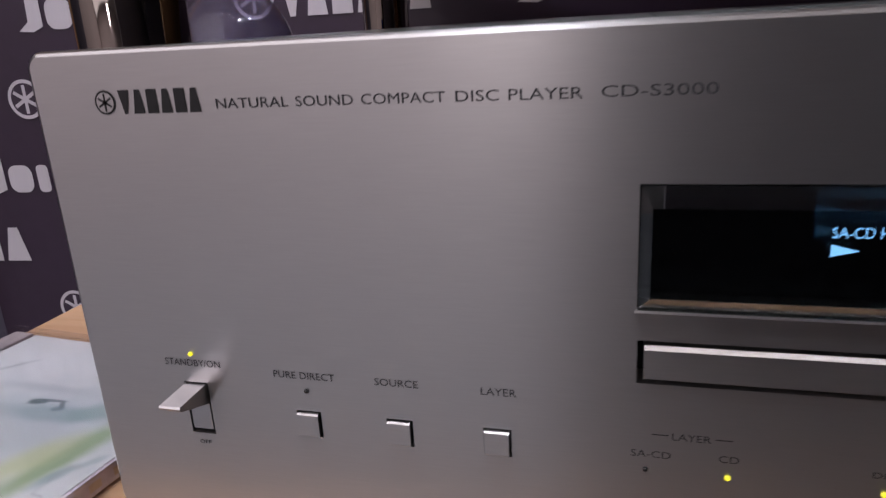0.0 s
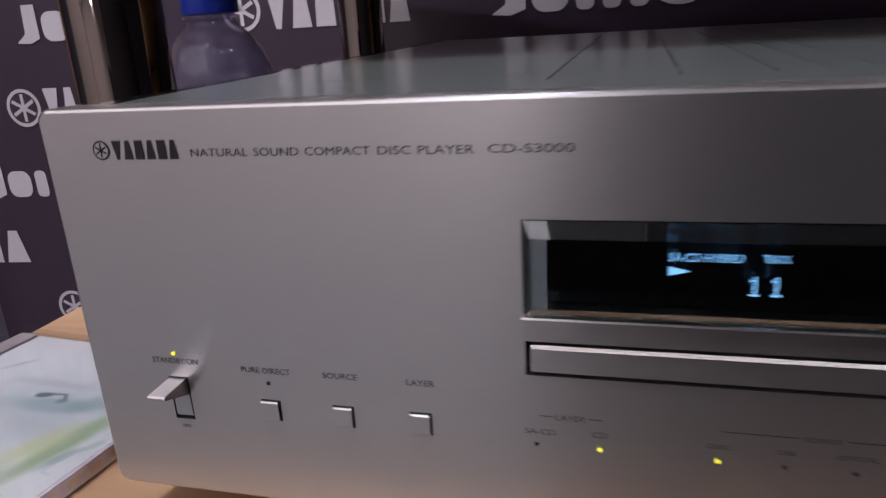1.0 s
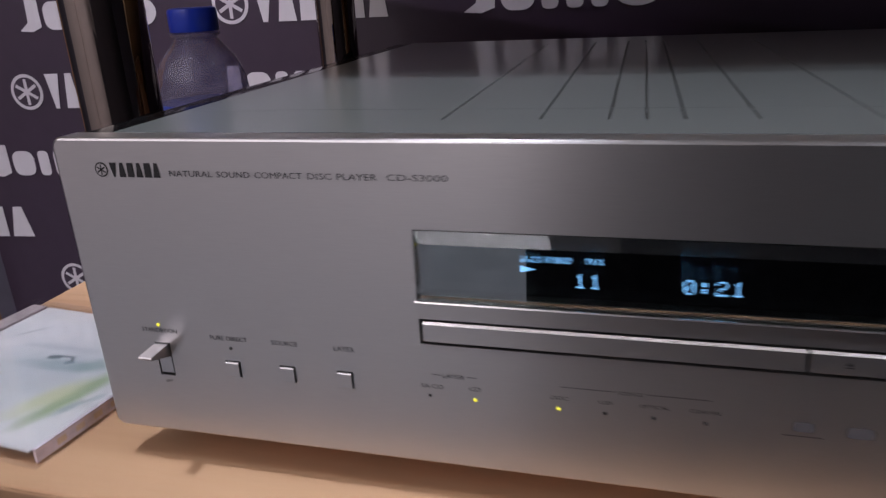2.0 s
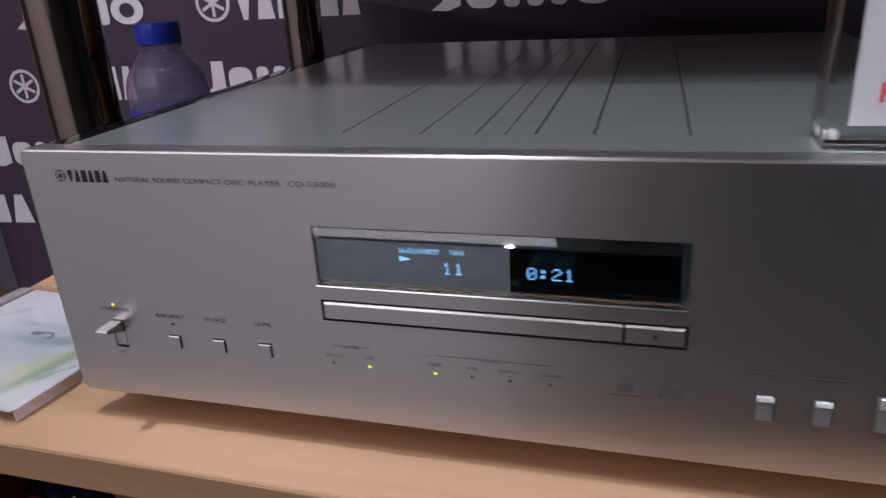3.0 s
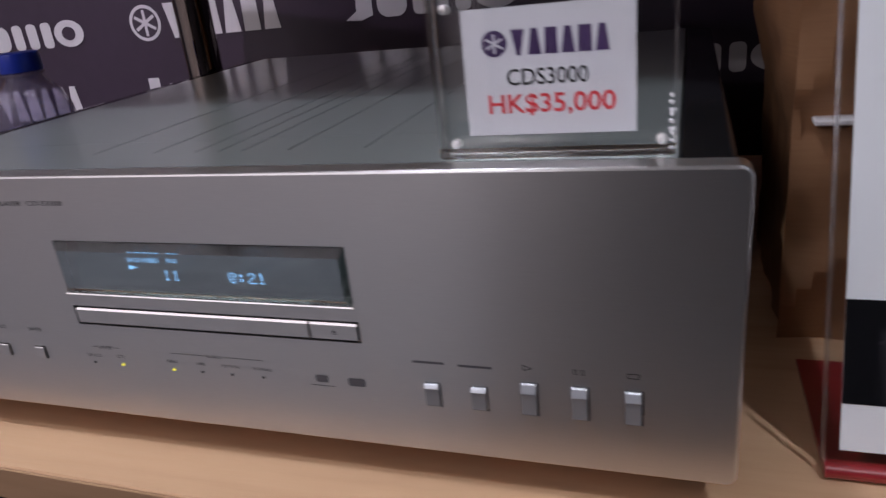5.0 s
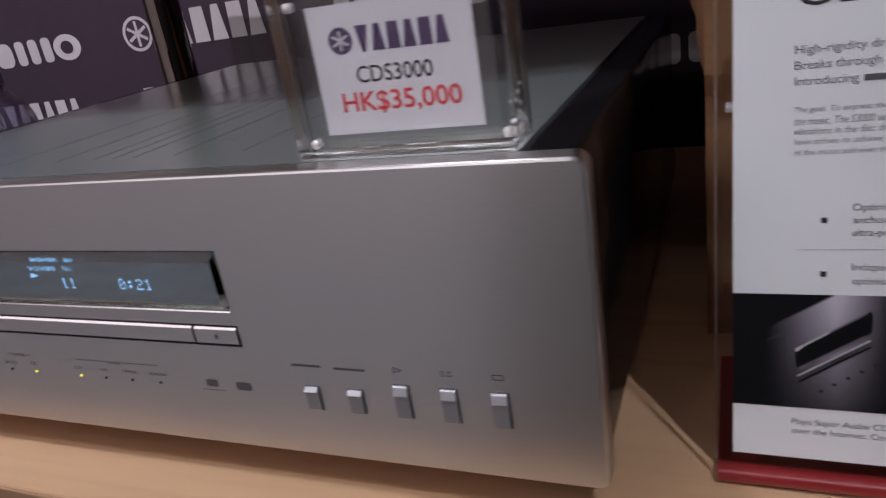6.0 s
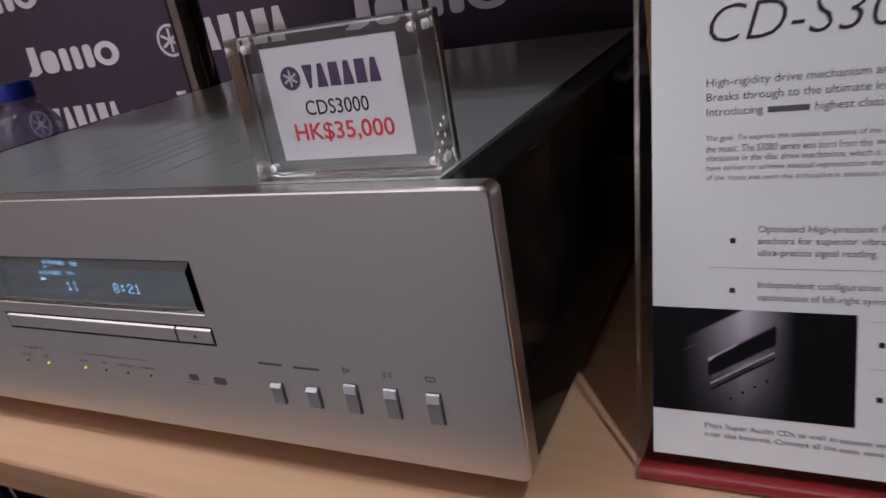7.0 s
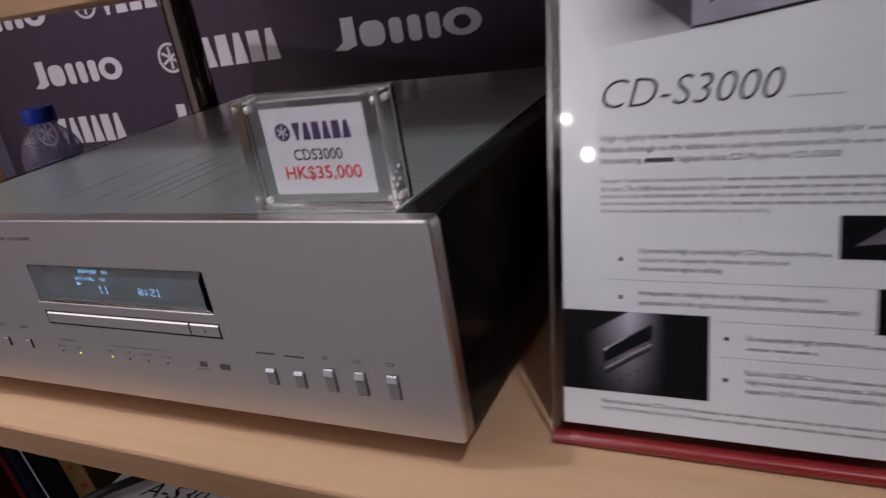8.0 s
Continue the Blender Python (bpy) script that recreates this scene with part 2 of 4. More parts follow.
def times(fac, k):
    n = a_.node("ShaderNodeMath")
    n.operation = "MULTIPLY"
    n.inputs[1].default_value = k
    a_.link(fac, n.inputs[0])
    return n.outputs[0]


c_ = a_.ramp(w_, [(0.35, (0.74, 0.76, 0.78)), (0.65, (0.83, 0.83, 0.84))])
for cx, cy, rx, ry, turn, soft, ragged, ink, k in (
        (0.016, -0.006, 0.046, 0.032, 0.15, 0.45, 1.2, (0.56, 0.63, 0.66), 0.70), (0.000, 0.0195, 0.024, 0.0030, 0.05, 0.40, 0.9, (0.50, 0.55, 0.60), 0.55),
        (0.020, 0.0040, 0.024, 0.0055, 0.10, 0.40, 1.3, (0.34, 0.46, 0.50), 0.70), (0.034, 0.0080, 0.012, 0.0060, 0.50, 0.35, 1.4, (0.30, 0.44, 0.44), 0.65),
        (0.0480, -0.0180, 0.028, 0.0060, 1.42, 0.40, 1.1, (0.34, 0.47, 0.24), 0.85), (0.0370, -0.0230, 0.018, 0.0075, 1.25, 0.45, 1.2, (0.66, 0.70, 0.40), 0.75),
        (0.0545, -0.0270, 0.008, 0.0030, 1.25, 0.35, 1.5, (0.26, 0.40, 0.44), 0.65), (0.0600, -0.0180, 0.007, 0.0022, 1.0, 0.35, 1.3, (0.40, 0.52, 0.55), 0.60),
        (0.0040, 0.0100, 0.0046, 0.0024, 0.25, 0.25, 1.2, (0.08, 0.14, 0.15), 0.90), (0.0105, 0.0120, 0.0062, 0.0010, 0.12, 0.25, 0.7, (0.14, 0.19, 0.22), 0.85),
        (0.0162, 0.0105, 0.0026, 0.0010, -0.8, 0.25, 0.7, (0.14, 0.19, 0.22), 0.80), (0.0172, 0.0075, 0.0026, 0.0018, 0.3, 0.30, 1.2, (0.16, 0.24, 0.28), 0.75),
        (-0.038, 0.029, 0.014, 0.0012, 0.9, 0.3, 0.8, (0.40, 0.43, 0.46), 0.55)):
    c_ = a_.mixc(times(blot(cx, cy, rx, ry, turn, soft, ragged), k), c_, ink)
a_.to(c_, "Base Color")
SLEEVE = a_.m

# the dark product photograph on the poster: a slanting plate in a soft beam of light
a_ = Mat("dark_photo_print", (0.006, 0.006, 0.0075), 0.35, Specular_IOR_Level=0.15)
sx_ = a_.node("ShaderNodeSeparateXYZ")
a_.link(a_.coords(), sx_.inputs[0])


def reckon(op, p, q):
    n = a_.node("ShaderNodeMath")
    n.operation = op
    for sock, v in zip(n.inputs, (p, q)):
        if isinstance(v, float):
            sock.default_value = v
        else:
            a_.link(v, sock)
    return n.outputs[0]


up_ = reckon("MULTIPLY", reckon("SUBTRACT", sx_.outputs[2], 0.0112), 1.047)
slant_ = reckon("SUBTRACT", up_, reckon("MULTIPLY", sx_.outputs[0], 0.576))
beam_ = reckon("MULTIPLY", a_.span(sx_.outputs[0], 0.0, 1.0, 0.011, 0.036), a_.span(sx_.outputs[0], 1.0, 0.0, 0.034, 0.053))
beam_ = reckon("MULTIPLY", beam_, a_.span(slant_, 1.0, 0.0, 0.0420, 0.0430))
beam_ = reckon("MULTIPLY", beam_, a_.span(up_, 0.18, 1.0, 0.018, 0.060))
beam_ = reckon("POWER", beam_, 1.5)
a_.to(a_.mixc(beam_, (0.006, 0.006, 0.0075), (0.66, 0.59, 0.70)), "Base Color")
PHOTOPLATE = a_.m
a_ = Mat("dark_photo_print", (0.006, 0.006, 0.0075), 0.35, Specular_IOR_Level=0.15)
PHOTO = a_.m
PHOTOGREY = plain("photo_grey_print", (0.16, 0.14, 0.17), 0.3, vary=0.35, scale=500, bump=0)
PHOTOMID = plain("photo_dim_grey_print", (0.055, 0.048, 0.062), 0.3, vary=0.35, scale=400, bump=0)
PHOTOLIGHT = plain("photo_light_print", (0.50, 0.48, 0.52), 0.3, vary=0.1, scale=300, bump=0)
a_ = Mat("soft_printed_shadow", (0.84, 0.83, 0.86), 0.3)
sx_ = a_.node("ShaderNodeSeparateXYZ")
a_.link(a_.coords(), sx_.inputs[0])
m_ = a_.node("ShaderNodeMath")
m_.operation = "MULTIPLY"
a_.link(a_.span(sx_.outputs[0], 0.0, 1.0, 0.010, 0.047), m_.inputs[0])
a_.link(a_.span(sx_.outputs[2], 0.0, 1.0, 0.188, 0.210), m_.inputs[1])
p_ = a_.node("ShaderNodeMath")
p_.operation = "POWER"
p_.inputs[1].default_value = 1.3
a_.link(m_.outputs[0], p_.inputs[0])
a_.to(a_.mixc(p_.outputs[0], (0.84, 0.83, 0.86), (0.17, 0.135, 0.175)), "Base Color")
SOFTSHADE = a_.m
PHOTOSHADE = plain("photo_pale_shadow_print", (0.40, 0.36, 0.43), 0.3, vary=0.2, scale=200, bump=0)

# ================= mesh helpers =================


def mesh_of(name, bm, material, smooth=None):
    bmesh.ops.recalc_face_normals(bm, faces=bm.faces[:])
    me = bpy.data.meshes.new(name)
    bm.to_mesh(me)
    bm.free()
    me.materials.append(material)
    if smooth:
        me.shade_smooth()
        me.set_sharp_from_angle(angle=radians(smooth))
    return me


def part(name, bm, material, parent, label="", smooth=None):
    ob = new(name, mesh_of(name, bm, material, smooth))
    if parent is not None:
        ob.parent = parent
        ob.matrix_parent_inverse = parent.matrix_world.inverted()
    return tagged(ob, label)


def thing(name, at, label, category, group="", kind="", turn=(0, 0, 0)):
    ob = new(name)
    ob.empty_display_size = 0.02
    ob.matrix_world = pose(*at, *turn)
    return tagged(ob, label, category, group, kind)


def local(name, bm, material, parent, label="", smooth=None):
    """A part whose mesh is given in its thing's own frame."""
    ob = new(name, mesh_of(name, bm, material, smooth))
    ob.parent = parent
    return tagged(ob, label)


def box(x0, x1, y0, y1, z0, z1, bevel=0.0, seg=2, bm=None):
    bm = bm or bmesh.new()
    vs = bmesh.ops.create_cube(bm, size=1)["verts"]
    for v in vs:
        v.co = Vector((x0 + (v.co.x + 0.5) * (x1 - x0), y0 + (v.co.y + 0.5) * (y1 - y0), z0 + (v.co.z + 0.5) * (z1 - z0)))
    if bevel:
        es = list({e for v in vs for e in v.link_edges})
        bmesh.ops.bevel(bm, geom=es, offset=bevel, segments=seg, profile=0.6, affect="EDGES")
    return bm


def lathe(profile, seg=32, at=(0, 0, 0)):
    """A body of revolution round z from (radius, height) pairs."""
    bm = bmesh.new()
    rings = []
    for r, z in profile:
        rings.append([bm.verts.new((at[0] + r * math.cos(2 * math.pi * k / seg), at[1] + r * math.sin(2 * math.pi * k / seg), at[2] + z)) for k in range(seg)])
    for a, b in zip(rings, rings[1:]):
        for k in range(seg):
            bm.faces.new((a[k], a[(k + 1) % seg], b[(k + 1) % seg], b[k]))
    for ring in (rings[0], rings[-1]):
        bm.faces.new(ring)
    return bm


def round_rect(x0, x1, z0, z1, r, n=6):
    pts = []
    for cx, cz, a0 in ((x1 - r, z1 - r, 0), (x0 + r, z1 - r, 90), (x0 + r, z0 + r, 180), (x1 - r, z0 + r, 270)):
        for k in range(n + 1):
            a = radians(a0 + 90 * k / n)
            pts.append((cx + r * math.cos(a), cz + r * math.sin(a)))
    return pts


def slab_yz(pts, x0, x1):
    """A profile in y and z, given width in x."""
    bm = bmesh.new()
    a = [bm.verts.new((x0, y, z)) for y, z in pts]
    b = [bm.verts.new((x1, y, z)) for y, z in pts]
    bm.faces.new(a)
    bm.faces.new(b[::-1])
    for k in range(len(pts)):
        j = (k + 1) % len(pts)
        bm.faces.new((a[k], a[j], b[j], b[k]))
    return bm


def sheet_with_holes(us, vs, holes, put, depth):
    """Cells of a flat sheet but for its holes, and the walls of the holes. put(u, v, d) gives a place; depth is the holes' depth."""
    bm = bmesh.new()
    us = sorted({round(u, 6) for u in us} | {round(u, 6) for h in holes for u in h[:2]})
    vs = sorted({round(v, 6) for v in vs} | {round(v, 6) for h in holes for v in h[2:]})
    grid = {(i, j): bm.verts.new(put(u, v, 0)) for i, u in enumerate(us) for j, v in enumerate(vs)}
    for i in range(len(us) - 1):
        for j in range(len(vs) - 1):
            mu, mv = (us[i] + us[i + 1]) / 2, (vs[j] + vs[j + 1]) / 2
            if not any(h[0] < mu < h[1] and h[2] < mv < h[3] for h in holes):
                bm.faces.new((grid[i, j], grid[i + 1, j], grid[i + 1, j + 1], grid[i, j + 1]))
    for u0, u1, v0, v1 in holes:
        c = [(u0, v0), (u1, v0), (u1, v1), (u0, v1)]
        for k in range(4):
            p, q = c[k], c[(k + 1) % 4]
            bm.faces.new([bm.verts.new(put(*w)) for w in ((*p, 0), (*q, 0), (*q, depth), (*p, depth))])
    bmesh.ops.remove_doubles(bm, verts=bm.verts[:], dist=1e-6)
    return bm


def text_mesh(body, width, height=None, shear=0.0, bold=0.0):
    """Flat letters in the built-in font, from the origin to the right, stretched to a width and, if given, a height."""
    cu = bpy.data.curves.new("letters", "FONT")
    cu.body, cu.size, cu.resolution_u, cu.offset = body, 1.0, 3, bold
    ob = bpy.data.objects.new("letters", cu)
    scene.collection.objects.link(ob)
    bpy.context.view_layer.update()
    me = bpy.data.meshes.new_from_object(ob.evaluated_get(bpy.context.evaluated_depsgraph_get()))
    bpy.data.objects.remove(ob)
    co = np.empty(len(me.vertices) * 3)
    me.vertices.foreach_get("co", co)
    co = co.reshape(-1, 3)
    co[:, 0] += shear * co[:, 1]
    lo, hi = co.min(0), co.max(0)
    s = width / (hi[0] - lo[0])
    co[:, 0] = (co[:, 0] - lo[0]) * s
    co[:, 1] = co[:, 1] * s
    if height:
        ys = co[:, 1]
        co[:, 1] = (ys - ys.min()) * height / (ys.max() - ys.min())
    me.vertices.foreach_set("co", co.reshape(-1))
    me.update()
    return me


def letters(name, body, parent, material, at, right, up, width, height=None, shear=0.0, label="", bold=0.0):
    """Letters as a part, laid along the axes right and up in the parent's frame."""
    me = text_mesh(body, width, height, shear, bold)
    r, u = Vector(right).normalized(), Vector(up).normalized()
    m = Matrix((r, u, r.cross(u))).transposed().to_4x4()
    m.translation = at
    me.transform(m)
    me.materials.append(material)
    ob = new(name, me)
    ob.parent = parent
    return tagged(ob, label)


def flat(name, parent, material, at, right, up, pts, label="", thick=0.0):
    """A flat print shape with corners pts given along right and up."""
    bm = bmesh.new()
    r, u, o = Vector(right).normalized(), Vector(up).normalized(), Vector(at)
    n = r.cross(u)
    a = [bm.verts.new(o + p * r + q * u + thick * n) for p, q in pts]
    bm.faces.new(a)
    me = bpy.data.meshes.new(name)
    bm.to_mesh(me)
    bm.free()
    me.materials.append(material)
    ob = new(name, me)
    ob.parent = parent
    return tagged(ob, label)


def ring_pts(cx, cy, rx, ry, n=28):
    return [(cx + rx * math.cos(2 * math.pi * k / n), cy + ry * math.sin(2 * math.pi * k / n)) for k in range(n)]


X, Y, Z = (1, 0, 0), (0, 1, 0), (0, 0, 1)


def brand_bars(parent, material, ground, at, right, up, x0, x1, height, emblem=True, solid=False):
    """A round emblem and six plain blocks where a maker's mark stands."""
    r = height * 0.52
    if emblem:
        flat("emblem_disc", parent, material, at, right, up, ring_pts(x0 + r, height / 2, r, r))
        if not solid:
            flat("emblem_ground", parent, ground, at, right, up, ring_pts(x0 + r, height / 2, r * 0.82, r * 0.82), thick=0.00006)
        for k in range(3):
            a = math.pi * k / 3 + math.pi / 2
            c, s, w = math.cos(a) * r * 0.72, math.sin(a) * r * 0.72, r * 0.09
            px, py = -math.sin(a) * w, math.cos(a) * w
            m = (x0 + r, height / 2)
            flat("emblem_bar", parent, ground if solid else material, at, right, up, [(m[0] - c - px, m[1] - s - py), (m[0] + c - px, m[1] + s - py), (m[0] + c + px, m[1] + s + py), (m[0] - c + px, m[1] - s + py)], thick=0.00012)
        x0 += 2 * r + height * 0.12
    w = (x1 - x0) / 6
    for k in range(6):
        g = w * 0.09
        lean = (0.0, 0.22, 0.06, 0.22, 0.04, 0.22)[k] * w
        a, b = x0 + k * w + g, x0 + (k + 1) * w - g
        shape = [(a, 0), (b, 0), (b - lean, height), (a + lean, height)] if k else [(a + 0.3 * w, 0), (b - 0.3 * w, 0), (b, height), (a, height)]
        flat("mark_block", parent, material, at, right, up, shape)


# ================= the setting =================
tagged(part("floor", box(-3.2, 4.2, -4.6, 1.2, FLOOR - 0.1, FLOOR), CARPET, None), "grey-blue carpet of the exhibition hall", "floor", kind="structure")
tagged(part("ceiling", box(-3.2, 4.2, -4.6, 1.2, CEIL, CEIL + 0.1), CEILM, None), "pale ceiling of the exhibition hall", "ceiling", kind="structure")
tagged(part("wall_south", box(-3.2, 4.2, -4.7, -4.6, FLOOR, CEIL), WALLM, None), "pale wall across the hall", "wall", kind="structure")
# Unseen; this half is dark so that the chrome posts reflect less.
tagged(part("wall_west_dark", box(-3.3, -3.2, -0.9, 1.2, FLOOR, CEIL), DARKWALL, None), "unseen dark side wall beside the stand, added to darken the posts' reflections", "wall", kind="structure")
tagged(part("wall_west", box(-3.3, -3.2, -4.6, -0.9, FLOOR, CEIL), WALLM, None), "pale side wall of the hall", "wall", kind="structure")
tagged(part("wall_east", box(4.2, 4.3, -4.6, 1.2, FLOOR, CEIL), DARKWALL, None), "dark side wall of the hall", "wall", kind="structure")
tagged(part("wall_north", box(-3.2, 4.2, 1.2, 1.3, FLOOR, CEIL), DARKWALL, None), "dark wall behind the stand", "wall", kind="structure")
# Unseen boards, added to shape what the panel and display reflect.
tagged(part("reflection_board_foot", box(0.010, 2.6, -1.162, -1.082, FLOOR, -0.462, 0.002), WALLM, None), "unseen pale board across the aisle, added to brighten the panel's reflections", "partition", kind="structure")
tagged(part("reflection_board_low", box(0.012, 2.6, -1.16, -1.08, -0.46, -0.16, 0.002), REFLBLACK, None), "unseen black low board across the aisle, added to darken the display's reflections", "partition", kind="structure")
tagged(part("reflection_board_middle", box(0.030, 0.187, -1.24, -1.165, FLOOR, 0.48, 0.004), REFLGREY, None), "unseen grey half-high board across the aisle, added to shape the reflections", "partition", kind="structure")
tagged(part("reflection_board_high", box(0.190, 2.62, -1.24, -1.165, FLOOR, 1.05, 0.004), REFLGREY, None), "unseen grey high board across the aisle, added to darken the panel's reflections", "partition", kind="structure")

# backdrop with rows of plain marks; it stands slightly askew
backdrop = thing("backdrop", (-0.3544, 0.5626, 0), "dark purple vinyl backdrop printed with rows of pale logos", "backdrop", kind="structure", turn=(0, 0, 5.7))
local("backdrop_sheet", box(-0.300, 2.7, 0.0, 0.012, FLOOR, 1.55), BACKM, backdrop)


def backdrop_blocks(x0, x1, z0, h):
    """Plain rounded shapes in the place of a second maker's word."""
    w = x1 - x0
    at = (0, -0.0015, 0)
    flat("mark_block", backdrop, LOGO, at, X, Z, [(x0 + 0.01 * w, z0), (x0 + 0.10 * w, z0 - 0.04 * h), (x0 + 0.17 * w, z0 + 0.1 * h), (x0 + 0.17 * w, z0 + 1.08 * h), (x0 + 0.085 * w, z0 + 1.08 * h), (x0 + 0.075 * w, z0 + 0.25 * h)])
    flat("mark_block", backdrop, LOGO, at, X, Z, round_rect(x0 + 0.20 * w, x0 + 0.37 * w, z0, z0 + 0.86 * h, 0.06 * w, 5))
    for k in range(3):
        c = x0 + (0.445 + 0.122 * k) * w
        flat("mark_block", backdrop, LOGO, at, X, Z, round_rect(c - 0.042 * w, c + 0.042 * w, z0, z0 + 0.86 * h, 0.03 * w, 4))
    flat("mark_block", backdrop, LOGO, at, X, Z, ring_pts(x0 + 0.87 * w, z0 + 0.43 * h, 0.12 * w, 0.45 * h))
    flat("mark_ground", backdrop, BACKM, (0, -0.0020, 0), X, Z, ring_pts(x0 + 0.87 * w, z0 + 0.43 * h, 0.055 * w, 0.23 * h))


for x0, z0 in ((-0.183, 0.1600), (0.373, 0.1585), (0.068, 0.0680), (0.676, 0.0640), (-0.298, 0.2560), (-0.2779, -0.0240)):
    backdrop_blocks(x0, x0 + (0.190 if x0 < 0.3 else 0.219), z0, 0.0385)
for x0, x1, z0 in ((0.0775, 0.2910, 0.1580), (-0.2160, -0.0260, 0.0640), (-0.0519, 0.1600, 0.2540), (-0.2110, -0.0050, -0.1950), (0.3530, 0.5700, 0.0640)):
    brand_bars(backdrop, LOGO, BACKM, (0, -0.0015, z0), X, Z, x0, x1, 0.0435)
flat("mark_block", backdrop, LOGO, (0, -0.0015, 0), X, Z, [(-0.2995, -0.1110), (-0.2750, -0.1110), (-0.2750, -0.0680), (-0.2995, -0.0680)])
flat("mark_block", backdrop, LOGO, (0, -0.0015, 0), X, Z, [(-0.2690, -0.1110), (-0.2360, -0.1110), (-0.2460, -0.0680), (-0.2590, -0.0680)])

cab = thing("cabinet_side", (-0.98, 0.51, FLOOR), "brown wooden cabinet side beside the backdrop", "cabinet")
part("side_board", box(-1.30, -0.668, 0.500, 0.520, FLOOR, 1.5, 0.002), CABINET, cab)

# shelf rack: the boards run slightly askew to the player
SK = math.degrees(math.atan(0.010))
rack = thing("shelf_rack", (0, 0, 0), "birch laminate display shelf rack with chrome posts", "shelf")
TURNM = Matrix.Rotation(radians(-SK), 4, "Z")


def askew(bm):
    bmesh.ops.transform(bm, matrix=TURNM, verts=bm.verts[:])
    return bm


part("shelf_board", askew(box(-0.172, 1.30, -0.0285, 0.53, -0.0200, 0.0, 0.0008, 1)), BIRCH, rack)
part("edge_band", askew(box(-0.172, 1.30, -0.0305, -0.0287, -0.0198, -0.0004, 0.0005, 1)), BIRCHEDGE, rack, "darker birch edge band")
part("lower_board", askew(box(-0.172, 1.30, -0.0285, 0.53, -0.352, -0.33, 0.0008, 1)), BIRCH, rack)
# Unseen board, placed to shade the backdrop and the rear of the player.
part("upper_board", askew(box(-0.104, 1.30, 0.135, 0.53, 0.262, 0.282, 0.0008, 1)), BIRCH, rack)
part("end_panel", askew(box(-0.196, -0.174, -0.0275, 0.53, FLOOR, -0.0205, 0.001, 1)), DARKWOOD, rack, "dark brown end panel")
part("end_panel", askew(box(1.302, 1.324, -0.0275, 0.53, FLOOR, 0.3825, 0.001, 1)), DARKWOOD, rack, "dark brown end panel")
part("back_panel", askew(box(-0.172, 1.30, 0.42, 0.43, -0.328, -0.023)), DARKWOOD, rack, "dark back panel")


def post(x, y, d, foot=0.0, top=0.2608):
    r = d / 2
    prof = [(r * 1.05, foot), (r * 1.05, foot + 0.004), (r, foot + 0.006), (r, top - 0.0008), (r * 0.95, top)]
    part("post", lathe(prof, 40, (x, y, 0.0)), CHROME, rack, "polished chrome post", 40)


post(-0.0205, 0.068, 0.0355, 0.0105, 0.52)
post(-0.048, 0.395, 0.0345)

# ================= the disc player =================
player = thing("disc_player", (0, 0, 0), "silver brushed-aluminium disc player with piano-black sides, on the shelf", "disc player")
W, ZB, ZT, PT = 0.4373, 0.0166, 0.142, 0.010  # width, panel's foot and top, panel's thickness
CH, RC = 0.0011, 0.0042

DISP = (0.1402, 0.2895, 0.0848, 0.1112)
TRAY = (0.1405, 0.2905, 0.0678, 0.0778)
LEVER = (0.0277, 0.0346, 0.0438, 0.0588)
LEFTKEYS = (0.0590, 0.0828, 0.1066)
LOWKEYS = (0.3163, 0.3362)
TALLKEYS = (0.3568, 0.3766, 0.3966)
KW = 0.0066
holes = [DISP, TRAY, LEVER]
holes += [(x, x + KW, 0.0462, 0.0534) for x in LEFTKEYS]
holes += [(x, x + KW + 0.0004, 0.0402, 0.0518) for x in LOWKEYS]
holes += [(x, x + KW + 0.0004, 0.0402, 0.0556) for x in TALLKEYS]


def front_panel():
    """The thick front plate: rounded corners, chamfered rim, real openings."""
    i = RC
    bm = sheet_with_holes((i, W - i), (ZB + i, ZT - i), holes, lambda u, v, d: (u, d, v), 0.007)
    n = 6
    front = round_rect(CH, W - CH, ZB + CH, ZT - CH, RC - CH, n)
    full = round_rect(0, W, ZB, ZT, RC, n)
    loops = [[bm.verts.new((x, 0.0, z)) for x, z in front], [bm.verts.new((x, CH * 0.35, z)) for x, z in round_rect(CH * 0.35, W - CH * 0.35, ZB + CH * 0.35, ZT - CH * 0.35, RC - CH * 0.35, n)],
             [bm.verts.new((x, CH, z)) for x, z in full], [bm.verts.new((x, PT, z)) for x, z in full]]
    for a, b in zip(loops, loops[1:]):
        for k in range(len(a)):
            j = (k + 1) % len(a)
            bm.faces.new((a[k], a[j], b[j], b[k]))
    bm.faces.new(loops[-1])
    corners = [(W - i, ZT - i), (i, ZT - i), (i, ZB + i), (W - i, ZB + i)]
    cv = [bm.verts.new((x, 0.0, z)) for x, z in corners]
    o = loops[0]
    for c in range(4):
        s = c * (n + 1)
        for k in range(n):
            bm.faces.new((cv[c], o[s + k], o[s + k + 1]))
        e, f = o[s + n], o[((c + 1) * (n + 1)) % len(o)]
        bm.faces.new((cv[c], e, f, cv[(c + 1) % 4]))
    bmesh.ops.remove_doubles(bm, verts=bm.verts[:], dist=1e-6)
    return bm


panel = part("front_panel", front_panel(), FACE, player, "brushed aluminium front plate")
backing = part("opening_backing", box(0.02, 0.415, 0.0072, 0.0090, 0.030, 0.125), DARK, player, "black backing behind the openings")
part("chassis", box(0.0203, 0.4137, 0.0105, 0.398, 0.0212, 0.1392), CHASSIS, player, "black steel chassis")
